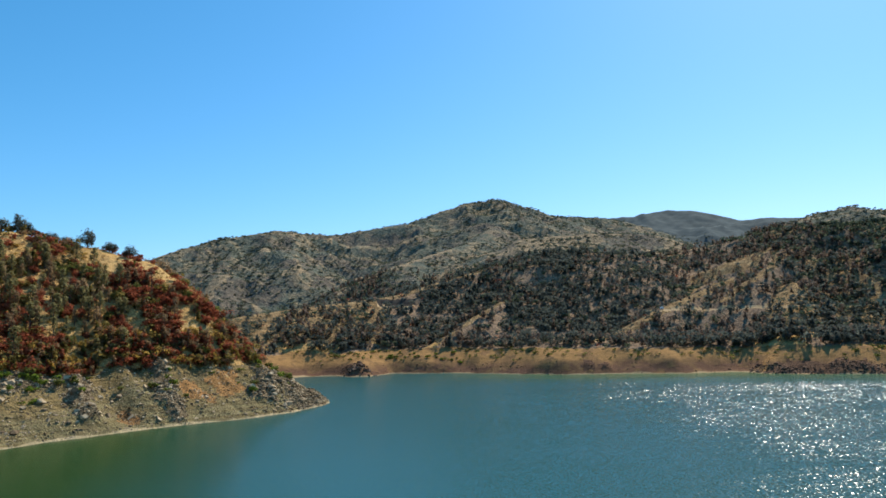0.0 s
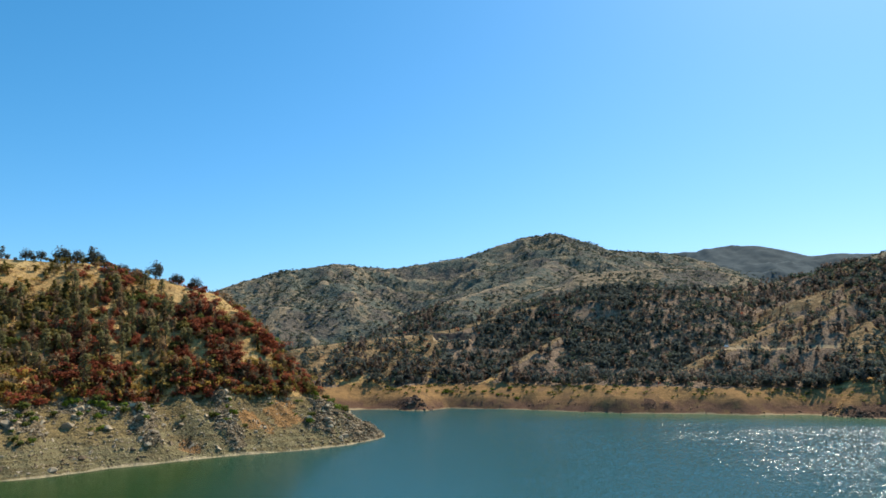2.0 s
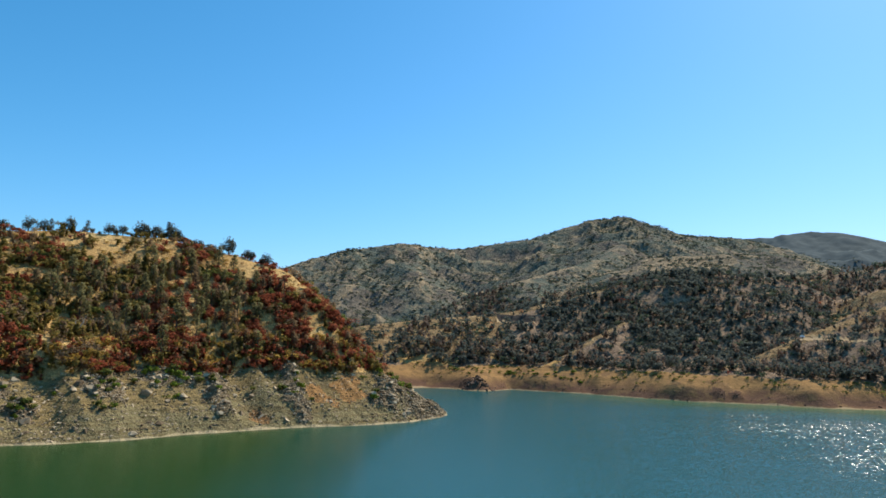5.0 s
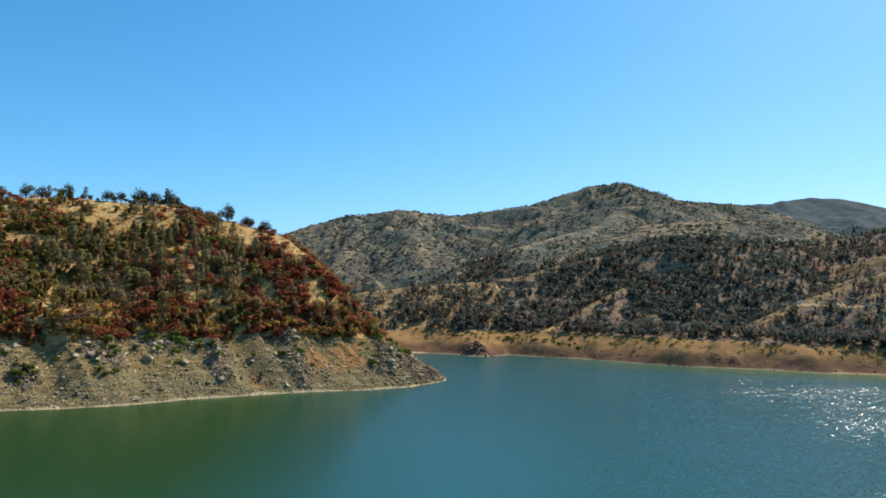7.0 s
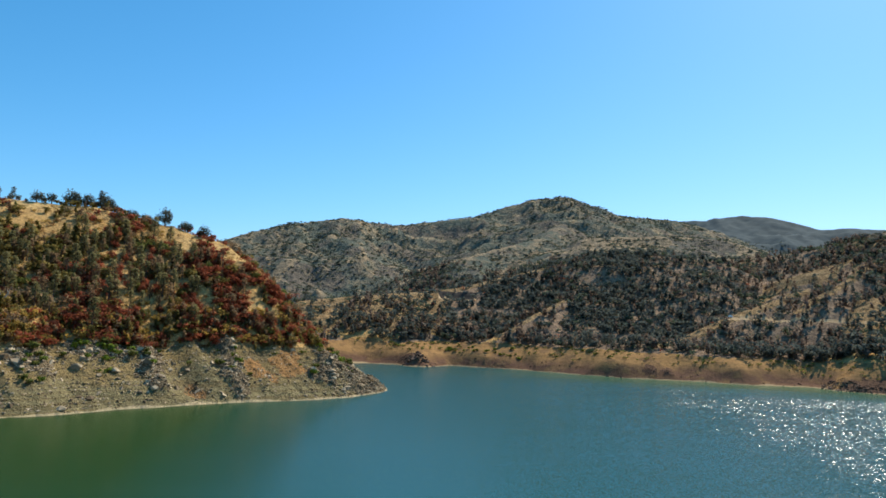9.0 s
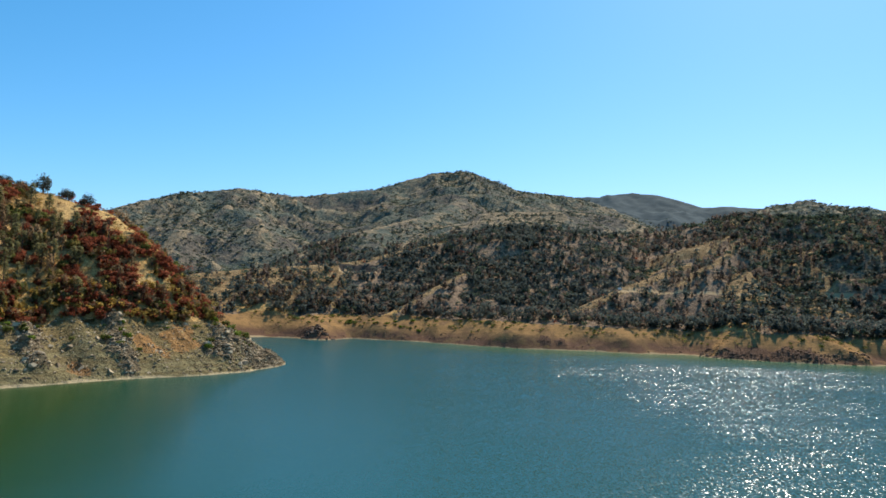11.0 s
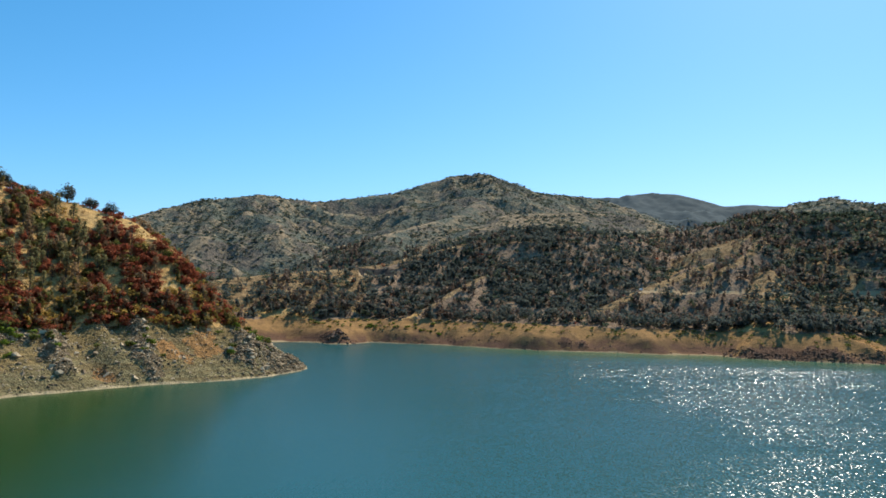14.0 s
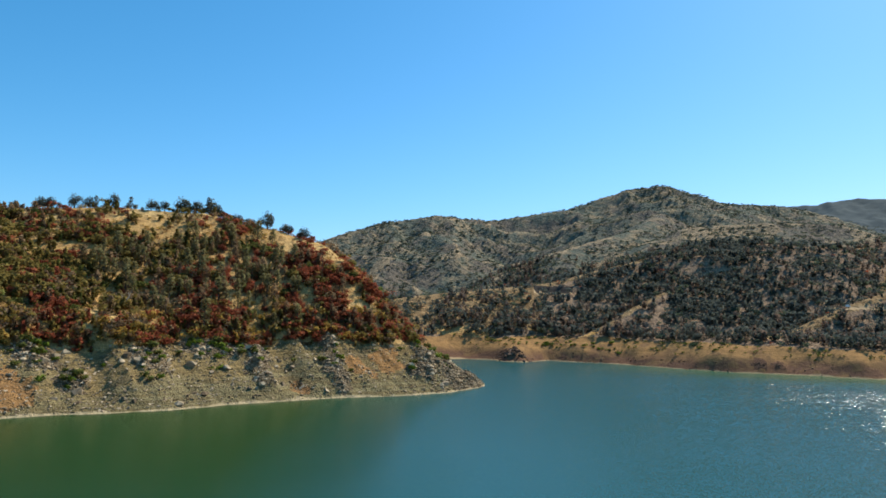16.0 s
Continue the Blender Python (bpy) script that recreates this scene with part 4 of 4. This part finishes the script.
# Boulders and shrubs of the bare bank.
def rock_mesh(seed, points=16, flat=0.65):
    r = random.Random(seed)
    bm = bmesh.new()
    for _ in range(points):
        v = Vector((r.gauss(0, 1), r.gauss(0, 1), r.gauss(0, 1))).normalized()
        bm.verts.new((v.x * r.uniform(0.8, 1.1), v.y * r.uniform(0.6, 0.9), v.z * flat))
    out = bmesh.ops.convex_hull(bm, input=bm.verts)
    bmesh.ops.delete(bm, geom=list({g for g in out["geom_interior"] + out["geom_unused"] if isinstance(g, bmesh.types.BMVert)}), context="VERTS")
    bmesh.ops.triangulate(bm, faces=bm.faces)
    return finish(bm, "boulder", ROCK)


def bank_places(n, seed, az0, az1, low, high, stony=True, reach=(270, 460)):
    r = np.random.default_rng(seed)
    a, d = np.radians(az0 + (az1 - az0) * r.random(30 * n)), reach[0] + (reach[1] - reach[0]) * r.random(30 * n)
    x, y = -d * np.sin(a), d * np.cos(a)
    _, far, _, _, _ = land(x, y)
    ok = (far > low) & (far < high) & ((x < -66) | (d > 600))
    if stony:
        ok &= r.random(30 * n) < 0.15 + 0.85 * in_zones(x, y, RUBBLE_ZONES + DARK_ZONES)
    return x[ok][:n], y[ok][:n]


rocks = [tagged(new("boulder", rock_mesh(k)), "weathered grey boulder lying on the bare bank", "boulder", "boulders on the bank") for k in range(6)]
bx, by = bank_places(230, 5, 8, 47, 3, 43)
sow(rocks, list(zip(bx, by)), [rr.uniform(0.6, 1.0) * rr.choice((0.9, 1.2, 1.6, 2.2)) for _ in bx])


def rubble(name, n, seed, az0, az1, low, high, sizes, label, stony=True, material=ROCK, reach=(270, 460)):
    x, y = bank_places(n, seed, az0, az1, low, high, stony, reach)
    z = land(x, y)[0]
    size = sizes[0] + (sizes[1] - sizes[0]) * rng.random(len(x)) ** 2.5
    which, blocks = rng.integers(0, 8, len(x)), []
    for k in range(8):
        me = rock_mesh(100 + k, 9, 0.55)
        co = np.array([v.co[:] for p in me.polygons for v in (me.vertices[i] for i in p.vertices)])
        m = which == k
        blocks.append((co, place_all(co, x[m], y[m], z[m], size[m], np.ones(m.sum()))))
        bpy.data.meshes.remove(me)
    verts = np.vstack([b for _, b in blocks])
    # Weld each stone's corners, so that it stays one piece.
    key = np.round(verts, 3)
    uniq, inverse = np.unique(key, axis=0, return_inverse=True)
    me = mesh_object(name, uniq, inverse.reshape(-1, 3), [material])
    return tagged(new(name, me), label, "rubble", kind="stuff")


rubble("loose_stones", 9000, 21, 7, 48, 1, 45, (0.28, 1.15), "pale and brown loose stones strewn over the bank")
rubble("gravel", 3800, 22, 7, 48, 0.5, 45, (0.2, 0.7), "small stones scattered on the bank soil", stony=False)
rubble("tip_slabs", 1500, 23, 7.5, 13.5, 1, 44, (0.5, 1.7), "broken grey slabs at the tip of the point", stony=False, material=SLAB)

rubble("far_stones", 500, 24, -38, 8, 0.5, 14, (0.5, 1.8), "dark broken rock along the far waterline", material=DARK_ROCK, reach=(640, 800))
rubble("point_stones", 600, 25, -34, -23, 0.5, 16, (0.6, 2.2), "dark rock at the foot of the far point", stony=False, material=DARK_ROCK, reach=(640, 730))


def shrub(size, leaves, label):
    root = tagged(new("shrub", None), label, "shrub", "shrubs on the bank")
    r = random.Random(size)
    bm = bmesh.new()
    for k in range(4):
        a = 1.6 * k + r.random()
        limb(bm, [(0, 0, -0.2), (0.5 * size * math.cos(a), 0.5 * size * math.sin(a), 0.6 * size)], (0.05, 0.02), 4)
    part("stems", finish(bm, "stems", BARK), root)
    pts, nor = crown_points("shrub", 110, 0.16)
    part("foliage", mesh_object("foliage", pts * size, np.arange(len(pts)).reshape(-1, 3), [LEAF[leaves]], normals=nor), root)
    return root


sx, sy = bank_places(105, 31, 9, 46, 18, 44)
sow([shrub(2.6, "bright", "green shrub on the stony bank"), shrub(2.0, "bright", "fresh green shrub on the stony bank"), shrub(3.2, "green", "dense green shrub on the stony bank")], list(zip(sx, sy)), [rr.uniform(0.7, 1.3) for _ in sx])


def willow_places(n, seed):
    r = np.random.default_rng(seed)
    x = np.concatenate([-62 + 34 * r.random(20 * n), -20 + 40 * r.random(20 * n)])
    y = 700 + 90 * r.random(40 * n)
    _, far, _, _, _ = land(x, y)
    ok = np.flatnonzero((far > 16) & (far < 34))
    ok = r.permutation(ok)[:n]
    return list(zip(x[ok], y[ok]))


spots = willow_places(22, 51)
far_willows = [shrub(4.2, "bright", "fresh green willow clump on the far bank"), shrub(3.4, "green", "green willow clump on the far bank")]
for w in far_willows:
    tagged(w, group="willows on the far bank")
sow(far_willows, spots, [rr.uniform(0.7, 1.2) for _ in spots])

mound = [tagged(new("boulder", rock_mesh(60 + k, 18, 0.7)), "dark brown boulder of the rock mound at the far waterline", "boulder", "boulders of the rock mound") for k in range(4)]
for ob in mound:
    ob.data.materials[0] = DARK_ROCK
mound_spots = [(-84 + 11 * rr.gauss(0, 0.7), 703 + 5 * rr.gauss(0, 0.7)) for _ in range(52)]
sow(mound, mound_spots, [rr.uniform(0.8, 1.9) for _ in mound_spots])


def fallen_snag():
    """A bleached dead trunk that leans down the slope."""
    bm = bmesh.new()
    limb(bm, [(0, 0, -0.3), (0.6, 0.3, 3.0), (2.2, 0.6, 6.0), (3.2, 0.6, 9.0)], (0.42, 0.36, 0.24, 0.06))
    limb(bm, [(0.6, 0.3, 3.0), (-1.0, 0.2, 5.2), (-1.4, 0.1, 7.0)], (0.26, 0.16, 0.04))
    limb(bm, [(2.2, 0.6, 6.0), (1.6, 0.5, 8.2)], (0.18, 0.04))
    ob = tagged(new("dead_tree", finish(bm, "dead_tree", PALE_WOOD)), "bleached dead trunk with bare limbs on the slope", "dead tree")
    x, y = -math.sin(radians(36.9)) * 395, math.cos(radians(36.9)) * 395
    ob.matrix_basis = at(x, y, 0.3)


fallen_snag()


def van(x, y, turn):
    """A small white van parked on the road's shoulder."""
    root = tagged(new("van", None), "small white van parked on the road shoulder", "van")

    def box(name, size, centre, material, parent, bevel=0.12):
        bm = bmesh.new()
        bmesh.ops.create_cube(bm, size=1)
        for v in bm.verts:
            v.co = Vector((v.co.x * size[0] * (0.92 if v.co.z > 0 else 1.0), v.co.y * size[1] * (0.88 if v.co.z > 0 else 1.0), v.co.z * size[2])) + Vector(centre)
        bmesh.ops.bevel(bm, geom=bm.edges, offset=bevel, segments=2, affect="EDGES")
        return part(name, finish(bm, name, material), parent)

    body = box("body", (5.2, 2.0, 1.1), (0, 0, 0.95), WHITE_PAINT, root)
    cabin = box("cabin", (4.2, 1.9, 1.1), (-0.35, 0, 2.0), WHITE_PAINT, root)
    box("windscreen", (0.06, 1.5, 0.6), (1.72, 0, 2.0), DARK_GLASS, cabin, 0.02)
    for side in (-1, 1):
        box("side_window", (1.2, 0.05, 0.5), (0.9, 0.90 * side, 2.05), DARK_GLASS, cabin, 0.02)
        for end in (-1.6, 1.6):
            bm = bmesh.new()
            bmesh.ops.create_cone(bm, cap_ends=True, segments=16, radius1=0.36, radius2=0.36, depth=0.24)
            bmesh.ops.transform(bm, matrix=pose(end, 0.9 * side, 0.36, 90), verts=bm.verts)
            part("wheel", finish(bm, "wheel", TYRE), root)
    root.matrix_basis = at(x, y, turn, sink=0.0)


van(247, 806, 0.5)
